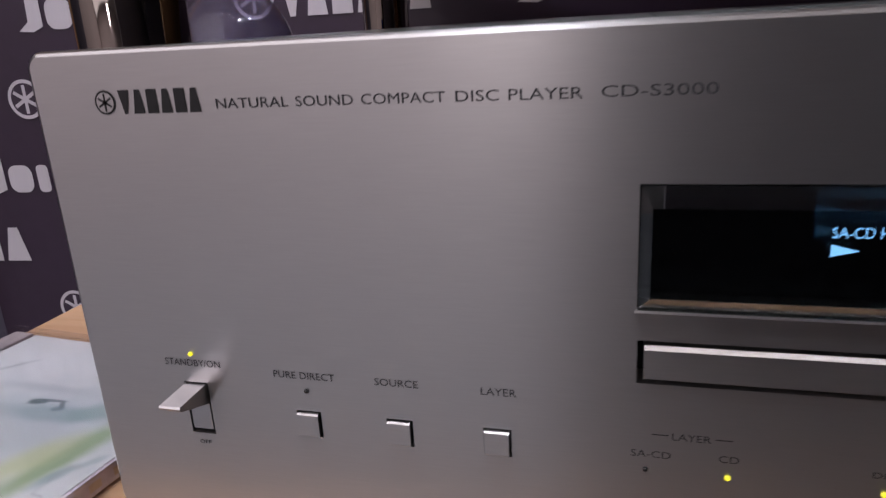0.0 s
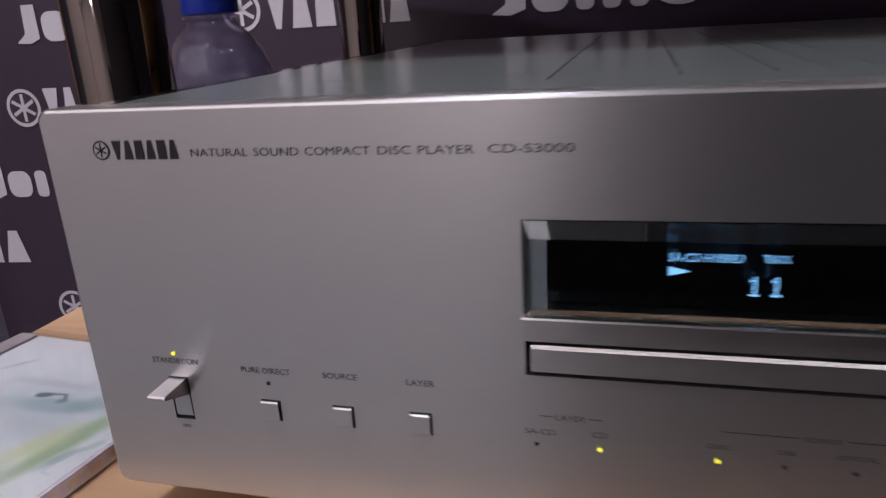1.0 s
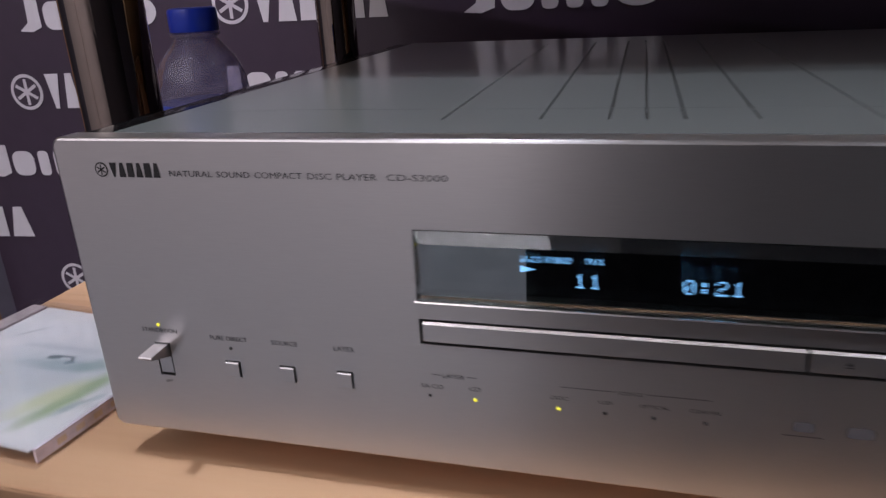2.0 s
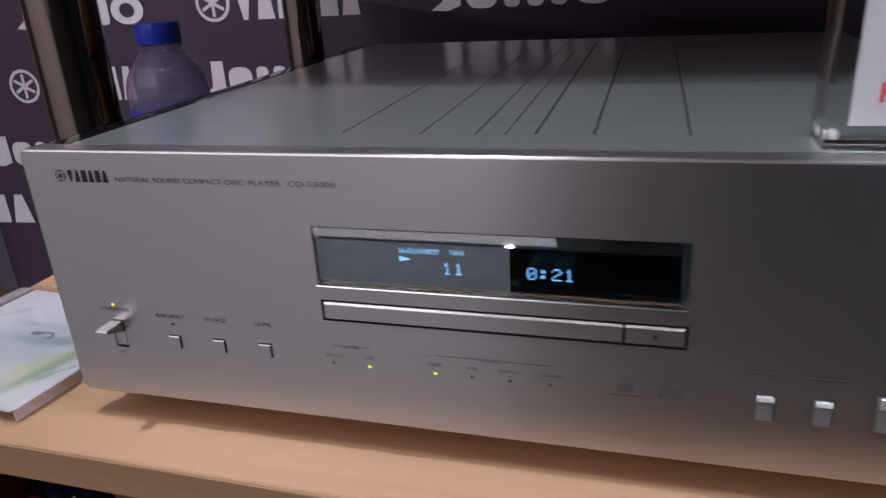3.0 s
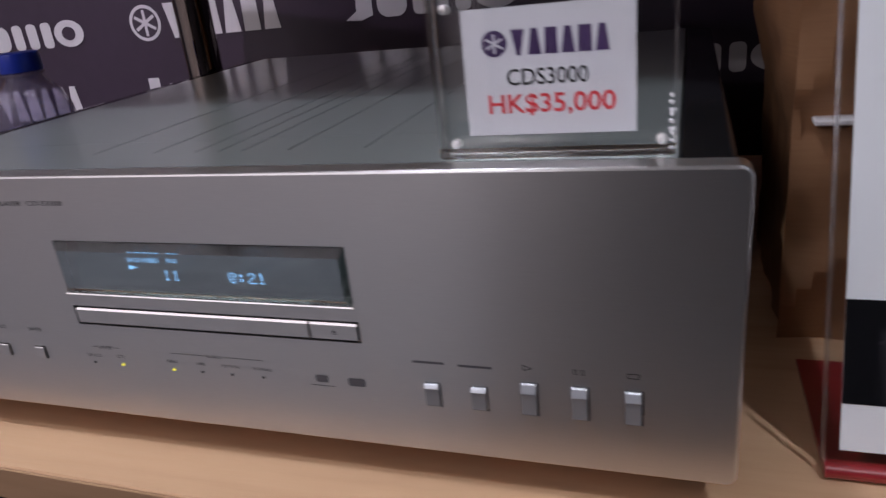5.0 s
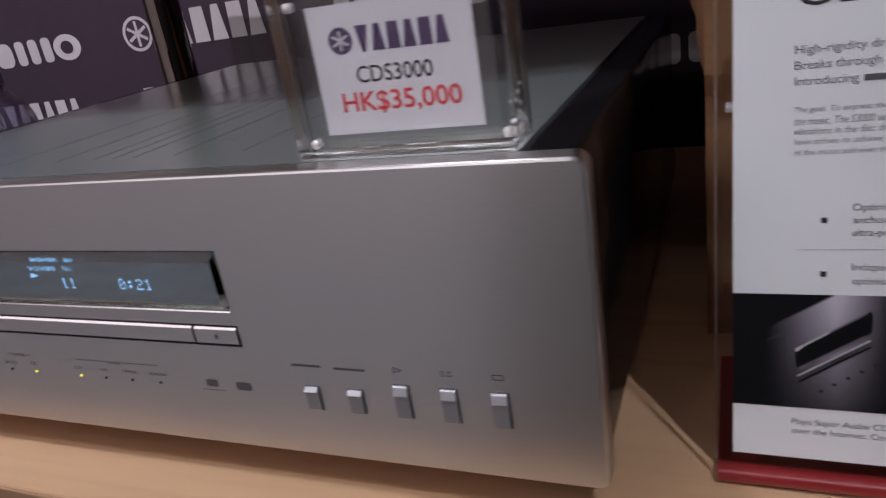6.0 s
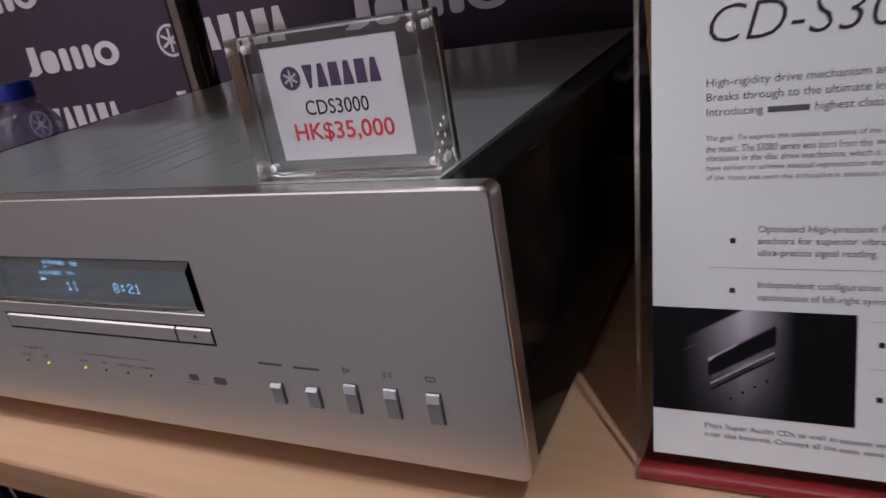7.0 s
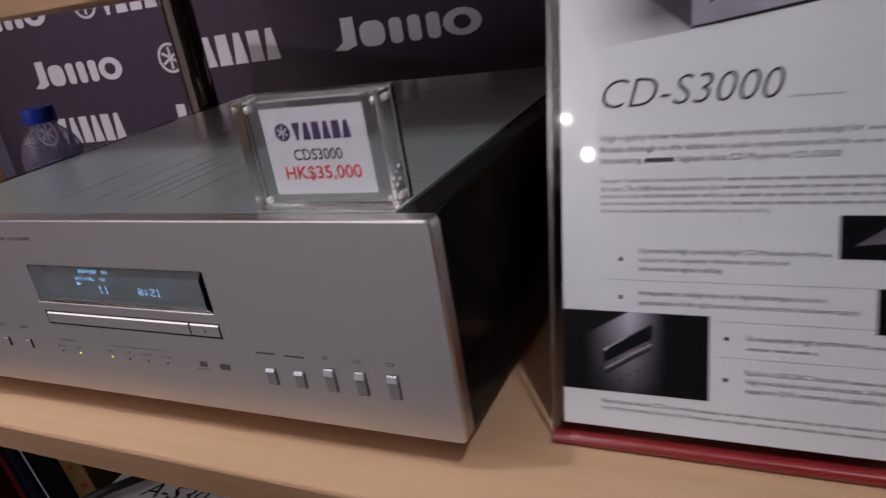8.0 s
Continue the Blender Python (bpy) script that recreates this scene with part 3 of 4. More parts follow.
# Unseen plate; its copper tone is added to redden the shade below it.
part("base_plate", box(0.0206, 0.4134, 0.0108, 0.3975, 0.0185, 0.0210, 0.0006, 1), BASEM, player, "unseen base plate, coppery to warm the shade under the player")

# lacquered top with narrow slots
slots = [(x - 0.00045, x + 0.00045, 0.035, e) for x, e in ((0.143, 0.350), (0.179, 0.355), (0.2030, 0.360), (0.2155, 0.360), (0.2280, 0.360), (0.2515, 0.360), (0.2880, 0.355))]
slots.append((0.0215, 0.4125, 0.0102, 0.0112))
slots.append((0.0215, 0.4125, 0.0580, 0.0583))
bm_ = sheet_with_holes((0.0200, 0.4140), (0.0101, 0.400), slots, lambda u, v, d: (u, v, 0.1420 - d), 0.0018)
for a_, b_ in (((0.0200, 0.0101), (0.4140, 0.0101)), ((0.4140, 0.0101), (0.4140, 0.400)), ((0.4140, 0.400), (0.0200, 0.400)), ((0.0200, 0.400), (0.0200, 0.0101))):
    bm_.faces.new([bm_.verts.new(p) for p in ((*a_, 0.1420), (*b_, 0.1420), (*b_, 0.1394), (*a_, 0.1394))])
part("top_cover", bm_, TOPM, player, "grey lacquered metal top cover with narrow slots")
part("slot_backing", box(0.0204, 0.4136, 0.0110, 0.396, 0.1395, 0.1400), CHASSIS, player)
for x0, x1 in ((0.0032, 0.0197), (0.4143, 0.4332)):
    part("side_panel", box(x0, x1, 0.0103, 0.400, 0.0125, 0.1412, 0.0022, 3), PIANO, player, "piano-black lacquered side panel", 40)
for x in (0.045, 0.390):
    for y in (0.050, 0.350):
        part("foot", lathe([(0.021, 0.0), (0.0225, 0.0015), (0.0225, 0.012), (0.019, 0.0135), (0.019, 0.021)], 28, (x, y, 0.0)), CHASSIS, player, "black round foot", 35)


# display: bevelled glass block in front of a dark board with glowing signs
def display_glass():
    x0, x1, z0, z1 = DISP
    g = 0.0003
    x0, x1, z0, z1 = x0 + g, x1 - g, z0 + g, z1 - g
    bm = bmesh.new()
    rows = [(0.0020, 0, 0, 0), (-0.0002, 0, 0, 0), (-0.0018, 0.0022, 0.0028, 0.0042)]
    loops = [[bm.verts.new(p) for p in ((x0 + i, y, z0 + k), (x1 - i, y, z0 + k), (x1 - i, y, z1 - m), (x0 + i, y, z1 - m))] for y, i, k, m in rows]
    bm.faces.new(loops[0])
    bm.faces.new(loops[-1])
    for a, b in zip(loops, loops[1:]):
        for k in range(4):
            bm.faces.new((a[k], a[(k + 1) % 4], b[(k + 1) % 4], b[k]))
    return bm


PANE = glass("green_edged_clear_glass", (0.66, 0.86, 0.80), 1.5)
BEVEL = glass("polished_glass_bevel", (0.80, 0.93, 0.88), 1.5, 0.0, mirror=0.09)
BOARD = plain("dark_reflecting_display_filter", (0.10, 0.105, 0.115), 0.03, 1.0, vary=0.03, bump=0)
window_ = part("display_window", display_glass(), WINDOW, player, "bevelled half-mirrored display glass with green edges")
window_.data.materials.append(PANE)
window_.data.materials.append(BEVEL)
for f in window_.data.polygons:
    if f.normal.y > -0.99:
        f.material_index = 2 if f.normal.y < -0.2 else 1
board = part("display_board", box(DISP[0] + 0.0002, DISP[1] - 0.0002, 0.0064, 0.0071, DISP[2] + 0.0002, DISP[3] - 0.0002), BOARD, window_, "dark reflecting display board")
VY = 0.0062
letters("display_sign", "SA-CD HYBRID", board, VFD, (0.1762, VY, 0.0995), X, Z, 0.0172, 0.0022)
letters("display_sign", "TRACK", board, VFD, (0.1978, VY, 0.0997), X, Z, 0.0060, 0.0020)
flat("play_sign", board, VFD, (0.1762, VY, 0.0957), X, Z, [(0, 0), (0.0052, 0.00125), (0, 0.0025)])


def dot_digits(text, x, z, h):
    """Numbers in a dot-matrix of small glowing squares."""
    rows = {"0": "0E 11 13 15 19 11 0E", "1": "04 0C 04 04 04 04 0E", "2": "0E 11 01 06 08 10 1F", ":": "00 0C 0C 00 0C 0C 00"}
    s = h / 7
    for ch in text:
        if ch != " ":
            bm = bmesh.new()
            for j, code in enumerate(rows[ch].split()):
                for i in range(5):
                    if int(code, 16) >> (4 - i) & 1:
                        p = (x + i * s * 1.0, z + (6 - j) * s)
                        bm.faces.new([bm.verts.new(q) for q in ((p[0], VY, p[1]), (p[0] + 0.95 * s, VY, p[1]), (p[0] + 0.95 * s, VY, p[1] + 0.8 * s), (p[0], VY, p[1] + 0.8 * s))])
            me = bpy.data.meshes.new("display_digit")
            bm.to_mesh(me)
            bm.free()
            me.materials.append(VFD)
            ob = new("display_digit", me)
            ob.parent = board
        x += s * 6.6


dot_digits("11", 0.1945, 0.0910, 0.0052)
dot_digits("0:21", 0.2290, 0.0910, 0.0052)

part("display_lip", slab_yz([(-0.0003, DISP[2] - 0.0006), (-0.0012, DISP[2] - 0.0004), (-0.0009, DISP[2] + 0.0001), (0.0004, DISP[2] + 0.0002), (0.0004, DISP[2] - 0.0006)], DISP[0] - 0.0004, DISP[1] + 0.0004), RIM, player, "bright aluminium lip under the display")

# tray front and eject key
for name, x0, x1, lab in (("tray_front", 0.1419, 0.2664, "aluminium tray front"), ("eject_key", 0.2676, 0.2893, "aluminium eject key")):
    p = part(name, slab_yz([(0.0070, 0.0688), (0.0002, 0.0688), (-0.0004, 0.0692), (-0.0004, 0.0758), (0.0004, 0.0766), (0.0070, 0.0766)], x0, x1), FACE, player, lab)
    part("polished_edge", slab_yz([(-0.00042, 0.0758), (0.0004, 0.07662), (0.0007, 0.07664), (0.0002, 0.0758)], x0 + 0.0001, x1 - 0.0001), RIM, p, "bright polished upper edge")
flat("eject_sign", p, INKG, (0.2776, -0.00055, 0.0716), X, Z, [(0, 0.0008), (0.0022, 0.0008), (0.0011, 0.0022)])
flat("eject_sign", p, INKG, (0.2776, -0.00055, 0.0716), X, Z, [(0, 0), (0.0022, 0), (0.0022, 0.0004), (0, 0.0004)])

# power lever
lx0, lx1 = LEVER[0] + 0.0003, LEVER[1] - 0.0007
lever = part("power_lever", slab_yz([(0.006, 0.0583), (0.0, 0.0583), (-0.0110, 0.0579), (-0.0113, 0.0574), (-0.0110, 0.0566), (0.0, 0.0527), (0.006, 0.0522)], lx0, lx1), KEY, player, "aluminium power lever")
part("lever_plate", slab_yz([(0.0004, 0.0524), (0.0004, 0.0449), (0.0066, 0.0449), (0.0066, 0.0524)], lx0, lx1 - 0.0001), KEY, player)

# square keys on the one side, tall keys on the other
for x in LEFTKEYS:
    part("key", slab_yz([(0.0066, 0.0529), (-0.0005, 0.0529), (-0.0009, 0.0525), (-0.0009, 0.0468), (-0.0005, 0.0464), (0.0066, 0.0464)], x + 0.0003, x + KW - 0.0006), FACE, player, "small square aluminium key")
# Caps are coloured paler than the fronts for the light their tilt catches.
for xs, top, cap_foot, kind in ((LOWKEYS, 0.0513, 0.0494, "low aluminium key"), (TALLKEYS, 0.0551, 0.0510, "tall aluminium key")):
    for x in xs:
        key = part("key", slab_yz([(0.0066, cap_foot), (-0.0009, cap_foot), (-0.0012, cap_foot - 0.0004), (-0.0012, 0.0412), (-0.0006, 0.0405), (0.0066, 0.0405)], x + 0.0003, x + KW - 0.0004), KEYDIM, player, kind)
        part("key_cap", slab_yz([(0.0064, top), (-0.0004, top), (-0.0010, top - 0.0005), (-0.0019, cap_foot + 0.0003), (-0.0012, cap_foot + 0.00005), (0.0064, cap_foot + 0.00005)], x + 0.0003, x + KW - 0.0004), KEYLIT, key, "tilted satin key cap, paler for the light it catches")


def indicator(x, z, on, r=0.00056):
    bm = lathe([(r * 1.15, 0.0), (r, 0.0003), (r * 0.7, 0.0005), (r * 0.25, 0.0006)], 14)
    bmesh.ops.transform(bm, matrix=pose(x, -0.0001, z, 90), verts=bm.verts[:])
    part("indicator_lamp", bm, LEDON if on else LEDOFF, player, "lit yellow-green lamp" if on else "unlit dark lamp", 60)


indicator(0.0311, 0.0668, True)
indicator(0.0625, 0.0590, False)
indicator(0.1430, 0.0468, False)
indicator(0.1600, 0.0466, True)
indicator(0.1900, 0.0465, True)
for x in (0.2060, 0.2222, 0.2388):
    indicator(x, 0.0466, False)

TY = -0.00012
face_text = lambda body, x0, x1, z, h, ink=INKD: letters("lettering", body, panel, ink, (x0, TY, z), X, Z, x1 - x0, h)  # noqa: E731
brand_bars(panel, INK, FACE, (0, TY, 0.1274), X, Z, 0.0176, 0.0458, 0.0054)
for word, x0, x1 in (("NATURAL", 0.0493, 0.0669), ("SOUND", 0.0686, 0.0818), ("COMPACT", 0.0836, 0.1018), ("DISC", 0.1039, 0.1128), ("PLAYER", 0.1147, 0.1292)):
    face_text(word, x0, x1, 0.1280, 0.0022, INKG)
face_text("CD-S3000", 0.1326, 0.1536, 0.1281, 0.0022, INKD)
face_text("STANDBY/ON", 0.0232, 0.0392, 0.0634, 0.0019)
face_text("OFF", 0.0294, 0.0328, 0.0407, 0.0011)
face_text("PURE DIRECT", 0.0540, 0.0702, 0.0622, 0.0019)
face_text("SOURCE", 0.0806, 0.0914, 0.0622, 0.0019)
face_text("LAYER", 0.1064, 0.1146, 0.0620, 0.0019)
face_text("LAYER", 0.1483, 0.1563, 0.0547, 0.0017)
face_text("SA-CD", 0.1398, 0.1482, 0.0499, 0.0017)
face_text("CD", 0.1580, 0.1621, 0.0503, 0.0017)
face_text("DISC", 0.1874, 0.1932, 0.0502, 0.0014)
face_text("USB", 0.2040, 0.2082, 0.0502, 0.0014)
face_text("OPTICAL", 0.2175, 0.2270, 0.0502, 0.0014)
face_text("COAXIAL", 0.2338, 0.2438, 0.0502, 0.0014)
face_text("SOURCE", 0.2098, 0.2182, 0.0545, 0.0014)
for x0, x1, z in ((0.1440, 0.1476, 0.0556), (0.1571, 0.1606, 0.0556), (0.1905, 0.2085, 0.0553), (0.2196, 0.2400, 0.0553)):
    flat("rule", panel, INKG, (x0, TY, z), X, Z, [(0, 0), (x1 - x0, 0), (x1 - x0, 0.00025), (0, 0.00025)])
# two small disc marks as plain shapes
flat("disc_mark", panel, INKM, (0, TY, 0), X, Z, round_rect(0.2654, 0.2716, 0.0470, 0.0506, 0.0010, 4))
flat("disc_mark", panel, INKG, (0, TY, 0), X, Z, [(0.2625, 0.0452), (0.2745, 0.0452), (0.2745, 0.0455), (0.2625, 0.0455)])
flat("disc_mark", panel, INKM, (0, TY, 0), X, Z, round_rect(0.2812, 0.2892, 0.0464, 0.0504, 0.0012, 4))
# key signs: unreadable words as bars, and the play, pause and stop signs
for x0, x1, z in ((0.3122, 0.3258, 0.0606), (0.3318, 0.3458, 0.0602)):
    flat("word_bar", panel, INKM, (x0, TY, z), X, Z, [(0, 0), (x1 - x0, 0), (x1 - x0, 0.0011), (0, 0.0011)])


def outline(x0, x1, z0, z1, w):
    for p in ((x0, x1, z0, z0 + w), (x0, x1, z1 - w, z1), (x0, x0 + w, z0 + w, z1 - w), (x1 - w, x1, z0 + w, z1 - w)):
        flat("key_sign", panel, INKD, (0, TY, 0), X, Z, [(p[0], p[2]), (p[1], p[2]), (p[1], p[3]), (p[0], p[3])])


outline(0.3978, 0.4022, 0.0607, 0.0630, 0.0004)
outline(0.3778, 0.3792, 0.0607, 0.0630, 0.0003)
outline(0.3806, 0.3820, 0.0607, 0.0630, 0.0003)
for tri in ([(0.3582, 0.0606), (0.3618, 0.0618), (0.3618, 0.0622), (0.3582, 0.0610)], [(0.3582, 0.0630), (0.3618, 0.0618), (0.3618, 0.0622), (0.3582, 0.0634)], [(0.3582, 0.0606), (0.3586, 0.0606), (0.3586, 0.0634), (0.3582, 0.0634)]):
    flat("key_sign", panel, INKD, (0, TY, 0), X, Z, tri)

# ================= price sign on the player =================
sign = thing("price_sign", (0.3725, 0.0130, 0.142), "clear acrylic block frame with a white price card, on the player", "price sign")
SX0, SX1, SH, SF, SD = -0.0434, 0.0408, 0.0578, 0.0155, 0.0205


def acrylic_plate(name, y0, y1):
    """A thick plate with polished faces and sawn, slightly matt edges."""
    ob = local(name, box(SX0, SX1, y0, y1, 0.0002, SH, 0.0006, 1), ACRYL, sign, "thick clear acrylic plate")
    ob.data.materials.append(FROST)
    ob.visible_shadow = False
    for f in ob.data.polygons:
        if abs(f.normal.y) < 0.6:
            f.material_index = 1
    return ob


front_ = acrylic_plate("front_plate", 0.0, SF - 0.0004)
acrylic_plate("back_plate", SF + 0.0004, SD)
card = local("price_card", box(-0.0338, 0.0275, SF - 0.0002, SF + 0.0002, 0.0066, 0.0520), SIGNCARD, sign, "white printed price card")
for x in (SX0 + 0.0048, SX1 - 0.0048):
    for z in (0.0042, SH - 0.0048):
        bm = lathe([(0.0012, 0), (0.0018, 0.0004), (0.0018, 0.0046), (0.0012, 0.005)], 18)
        bmesh.ops.transform(bm, matrix=pose(x, SF - 0.0010, z, 90), verts=bm.verts[:])
        local("magnet", bm, STEEL, sign, "small round steel magnet", 40)
random.seed(8)
# Small cracks along the edge; their glints are put in as white.
for k in range(9):
    bm = bmesh.new()
    bmesh.ops.create_icosphere(bm, subdivisions=1, radius=1.0)
    z = 0.0025 + 0.0021 * k
    for v in bm.verts:
        v.co = Vector((SX1 - 0.0016 + v.co.x * random.uniform(0.0003, 0.0009), 0.0030 + (k * 0.37 % 1) * 0.009 + v.co.y * random.uniform(0.0003, 0.0009), z + v.co.z * random.uniform(0.0005, 0.0012)))
    local("crack", bm, CARD, front_, "small crack in the acrylic, white for its sparkle")
CY = SF - 0.00032
brand_bars(card, PURPLE, SIGNCARD, (0, CY, 0.0352), X, Z, -0.0266, 0.0192, 0.0090, solid=True)
letters("lettering", "CDS3000", card, INK, (-0.0180, CY, 0.0246), X, Z, 0.0292, 0.0060, bold=0.01)
letters("lettering", "HK$35,000", card, REDINK, (-0.0255, CY, 0.0134), X, Z, 0.0460, 0.0082, bold=0.016)

# ================= poster stand =================
LEAN_ = 17.3
stand = thing("poster_stand", (0.4782, 0.0370, 0.0), "clear acrylic stand with red base holding a printed poster", "poster stand")
PW, PH = 0.210, 0.297
local("base", slab_yz([(-0.0045, 0.0005), (-0.0060, 0.0012), (-0.0065, 0.0025), (-0.0062, 0.0040), (-0.0052, 0.0053), (-0.0036, 0.0060), (-0.0016, 0.0062), (0.0030, 0.0046), (0.0060, 0.0030), (0.0850, 0.0026), (0.0850, 0.0005)], -0.0055, PW + 0.006), REDP, stand, "glossy red acrylic base", 50)
PM = pose(0, 0, 0.0112, -LEAN_, 0, 0)
pr, pu = Vector((1, 0, 0)), (PM.to_3x3() @ Vector((0, 0, 1)))
pn = pr.cross(pu)


def tilted(bm):
    bmesh.ops.transform(bm, matrix=PM, verts=bm.verts[:])
    return bm


sheet_ = local("front_sheet", tilted(box(-0.0055, PW + 0.006, -0.0028, -0.0010, -0.0045, PH + 0.006, 0.0003, 1)), SHEET, stand, "clear acrylic sheet")
back_sheet_ = local("back_sheet", tilted(box(-0.0055, PW + 0.006, 0.0012, 0.0030, -0.0050, PH + 0.006, 0.0003, 1)), SHEET, stand, "clear acrylic sheet")
for sh_, y0 in ((sheet_, -0.0028), (back_sheet_, 0.0012)):
    sh_.visible_shadow = False
    for x0 in (-0.0065, PW + 0.0061):
        local("sawn_edge", tilted(box(x0, x0 + 0.0009, y0, y0 + 0.0018, -0.0045, PH + 0.006)), FROST, stand, "sawn acrylic edge").visible_shadow = y0 > 0
poster = local("poster", tilted(box(0, PW, -0.0002, 0.0002, 0, PH)), PAPER, stand, "white printed product poster")
P0 = Vector((0, 0, 0.0112)) + pn * 0.00035


def print_text(body, x, v, width, height, ink=INKM, shear=0.0, bold=0.0):
    letters("lettering", body, poster, ink, P0 + pu * v, pr, pu, width, height, shear, "", bold).location.x = x


def print_shape(pts, ink, lift=0.0, name="print"):
    return flat(name, poster, ink, P0, pr, pu, pts, thick=lift)


def bar(x, v, w, h=0.0011, ink=INKL):
    print_shape([(x, v), (x + w, v), (x + w, v + h), (x, v + h)], ink, 0.0, "text_bar")


print_text("CD-S3000", 0.0215, 0.1648, 0.0828, 0.0140, INK, 0.28, -0.012)
bar(0.1060, 0.1650, 0.0230, 0.0006)
random.seed(5)
print_text("High-rigidity drive mechanism and innovative circuit design for", 0.0206, 0.1476, 0.1155, 0.0040)
print_text("Breaks through to the ultimate in audio reproduction-and the", 0.0206, 0.1420, 0.1100, 0.0040)
print_text("Introducing", 0.0206, 0.1364, 0.0200, 0.0040)
bar(0.0422, 0.1374, 0.0140, 0.0022, INKM)
print_text("highest class CD Player-the CD-S3000.", 0.0580, 0.1364, 0.0700, 0.0040)
PARAGRAPH = (("The goal. To express the deepest emotions of the", 0.0585, 0.150), ("the music. The S3000 series was born from this", 0.0560, 0.148),
             ("vibrations in the disc drive mechanism, which is the", 0.0635, 0.151), ("have striven to achieve musical reproduction that", 0.0600, 0.147),
             ("of the music and even the atmospheric ambience in the recording.", 0.0785, 0.0))


def lines(x, v, rows, step=0.0045):
    for k, w in enumerate(rows):
        p = x
        while p < x + w - 0.001:
            n = min(random.uniform(0.004, 0.012), x + w - p)
            bar(p, v - k * step, n, 0.0013)
            p += n + 0.0012


for x, v in ((0.0304, 0.0891), (0.0303, 0.0696), (0.0809, 0.0513), (0.0806, 0.0308)):
    print_shape([(x - 0.0010, v - 0.0010), (x + 0.0010, v - 0.0010), (x + 0.0010, v + 0.0010), (x - 0.0010, v + 0.0010)], INK, 0.0, "bullet")
for k, (words, w, whole) in enumerate(PARAGRAPH):
    print_text(words, 0.0204, 0.1272 - k * 0.0038, w, 0.0027, INKP, 0.15)
    if whole:
        lines(0.0204 + w + 0.0012, 0.1278 - k * 0.0038, (whole - w,))
lines(0.1375, 0.1488, (0.028,))
lines(0.1322, 0.1432, (0.034,))
print_text("Optimised High-precision Rigid CD Mechanism with", 0.0394, 0.0915, 0.0800, 0.0034)
lines(0.1205, 0.0922, (0.006,))
print_text("anchors for superior vibration control and", 0.0394, 0.0870, 0.0680, 0.0034)
print_text("ultra-precise signal reading.", 0.0394, 0.0825, 0.0395, 0.0034)
print_text("Independent configuration of digital/analogue circuits,", 0.0394, 0.0702, 0.0838, 0.0034)
print_text("optimisation of left-right symmetrical construction and power supply.", 0.0394, 0.0652, 0.0975, 0.0034)
print_text("Exceptionally high performance", 0.0900, 0.0502, 0.0500, 0.0034)
lines(0.1412, 0.0508, (0.027,))
lines(0.0900, 0.0463, (0.030,))
print_text("Built-in USB DAC functions", 0.0898, 0.0340, 0.0430, 0.0026)
lines(0.1340, 0.0340, (0.034,))
print_text("high-resolution audio sources, allowing", 0.0898, 0.0289, 0.0640, 0.0034)
lines(0.1550, 0.0295, (0.010,))
print_text("superior D/A conversion capability of", 0.0898, 0.0244, 0.0610, 0.0034)
print_text("Plays Super Audio CDs as well as", 0.0203, 0.0124, 0.0470, 0.0028)
lines(0.0680, 0.0129, (0.110,))
print_text("over the Internet. Conveys all the", 0.0203, 0.0088, 0.0470, 0.0028)
lines(0.0680, 0.0093, (0.105,))
for x, v, w in ((0.0215, 0.0783, 0.170), (0.077, 0.0596, 0.115), (0.077, 0.0419, 0.115)):
    bar(x, v, w, 0.00025)
# dark photographs of a player's front
photo = print_shape([(0, 0.0194), (0.0730, 0.0194), (0.0730, 0.0620), (0, 0.0620)], PHOTOPLATE, 0.00005, "photo")
for k, (pts, ink) in enumerate((
        ([(0.0213, 0.0417), (0.0454, 0.0565), (0.0462, 0.0548), (0.0460, 0.0492), (0.0446, 0.0474), (0.0227, 0.0343), (0.0216, 0.0352)], PHOTO),
        ([(0.0213, 0.0417), (0.0330, 0.0489), (0.0318, 0.0474), (0.0250, 0.0432), (0.0217, 0.0404)], PHOTOLIGHT),
        ([(0.0330, 0.0489), (0.0448, 0.0560), (0.0444, 0.0553), (0.0318, 0.0474)], PHOTOGREY),
        ([(0.0229, 0.0350), (0.0440, 0.0478), (0.0440, 0.0466), (0.0229, 0.0336)], PHOTOGREY),
        ([(0.0222, 0.0318), (0.0454, 0.0462), (0.0458, 0.0432), (0.0226, 0.0288)], PHOTOMID),
        ([(0.0222, 0.0318), (0.0454, 0.0462), (0.0455, 0.0455), (0.0222, 0.0311)], PHOTOLIGHT),
        ([(0.0225, 0.0297), (0.0457, 0.0440), (0.0458, 0.0432), (0.0226, 0.0288)], PHOTO),
        ([(0.0118, 0.0448), (0.0205, 0.0490), (0.0205, 0.0485), (0.0118, 0.0443)], PHOTOMID))):
    flat("photo_tone", photo, ink, P0, pr, pu, pts, thick=0.0001 + 0.00002 * k)
for k in range(5):
    c = (0.0300 + 0.0043 * k, 0.0262 + 0.0027 * k)
    flat("photo_tone", photo, PHOTO, P0, pr, pu, ring_pts(*c, 0.0006, 0.0006, 8), thick=0.00012)
for x0, x1, v0, v1 in ((0.1278, 0.200, 0.0914, 0.1112), (0.1434, 0.200, 0.0576, 0.0784)):
    ph = print_shape([(x0, v0), (x1, v0), (x1, v1), (x0, v1)], PHOTO, 0.00005, "photo")
    flat("photo_tone", ph, PHOTOGREY, P0, pr, pu, [(x0 + 0.006, v0 + 0.006), (x1 - 0.01, v0 + 0.012), (x1 - 0.012, v1 - 0.002), (x0 + 0.02, v1 - 0.004)], thick=0.0001)
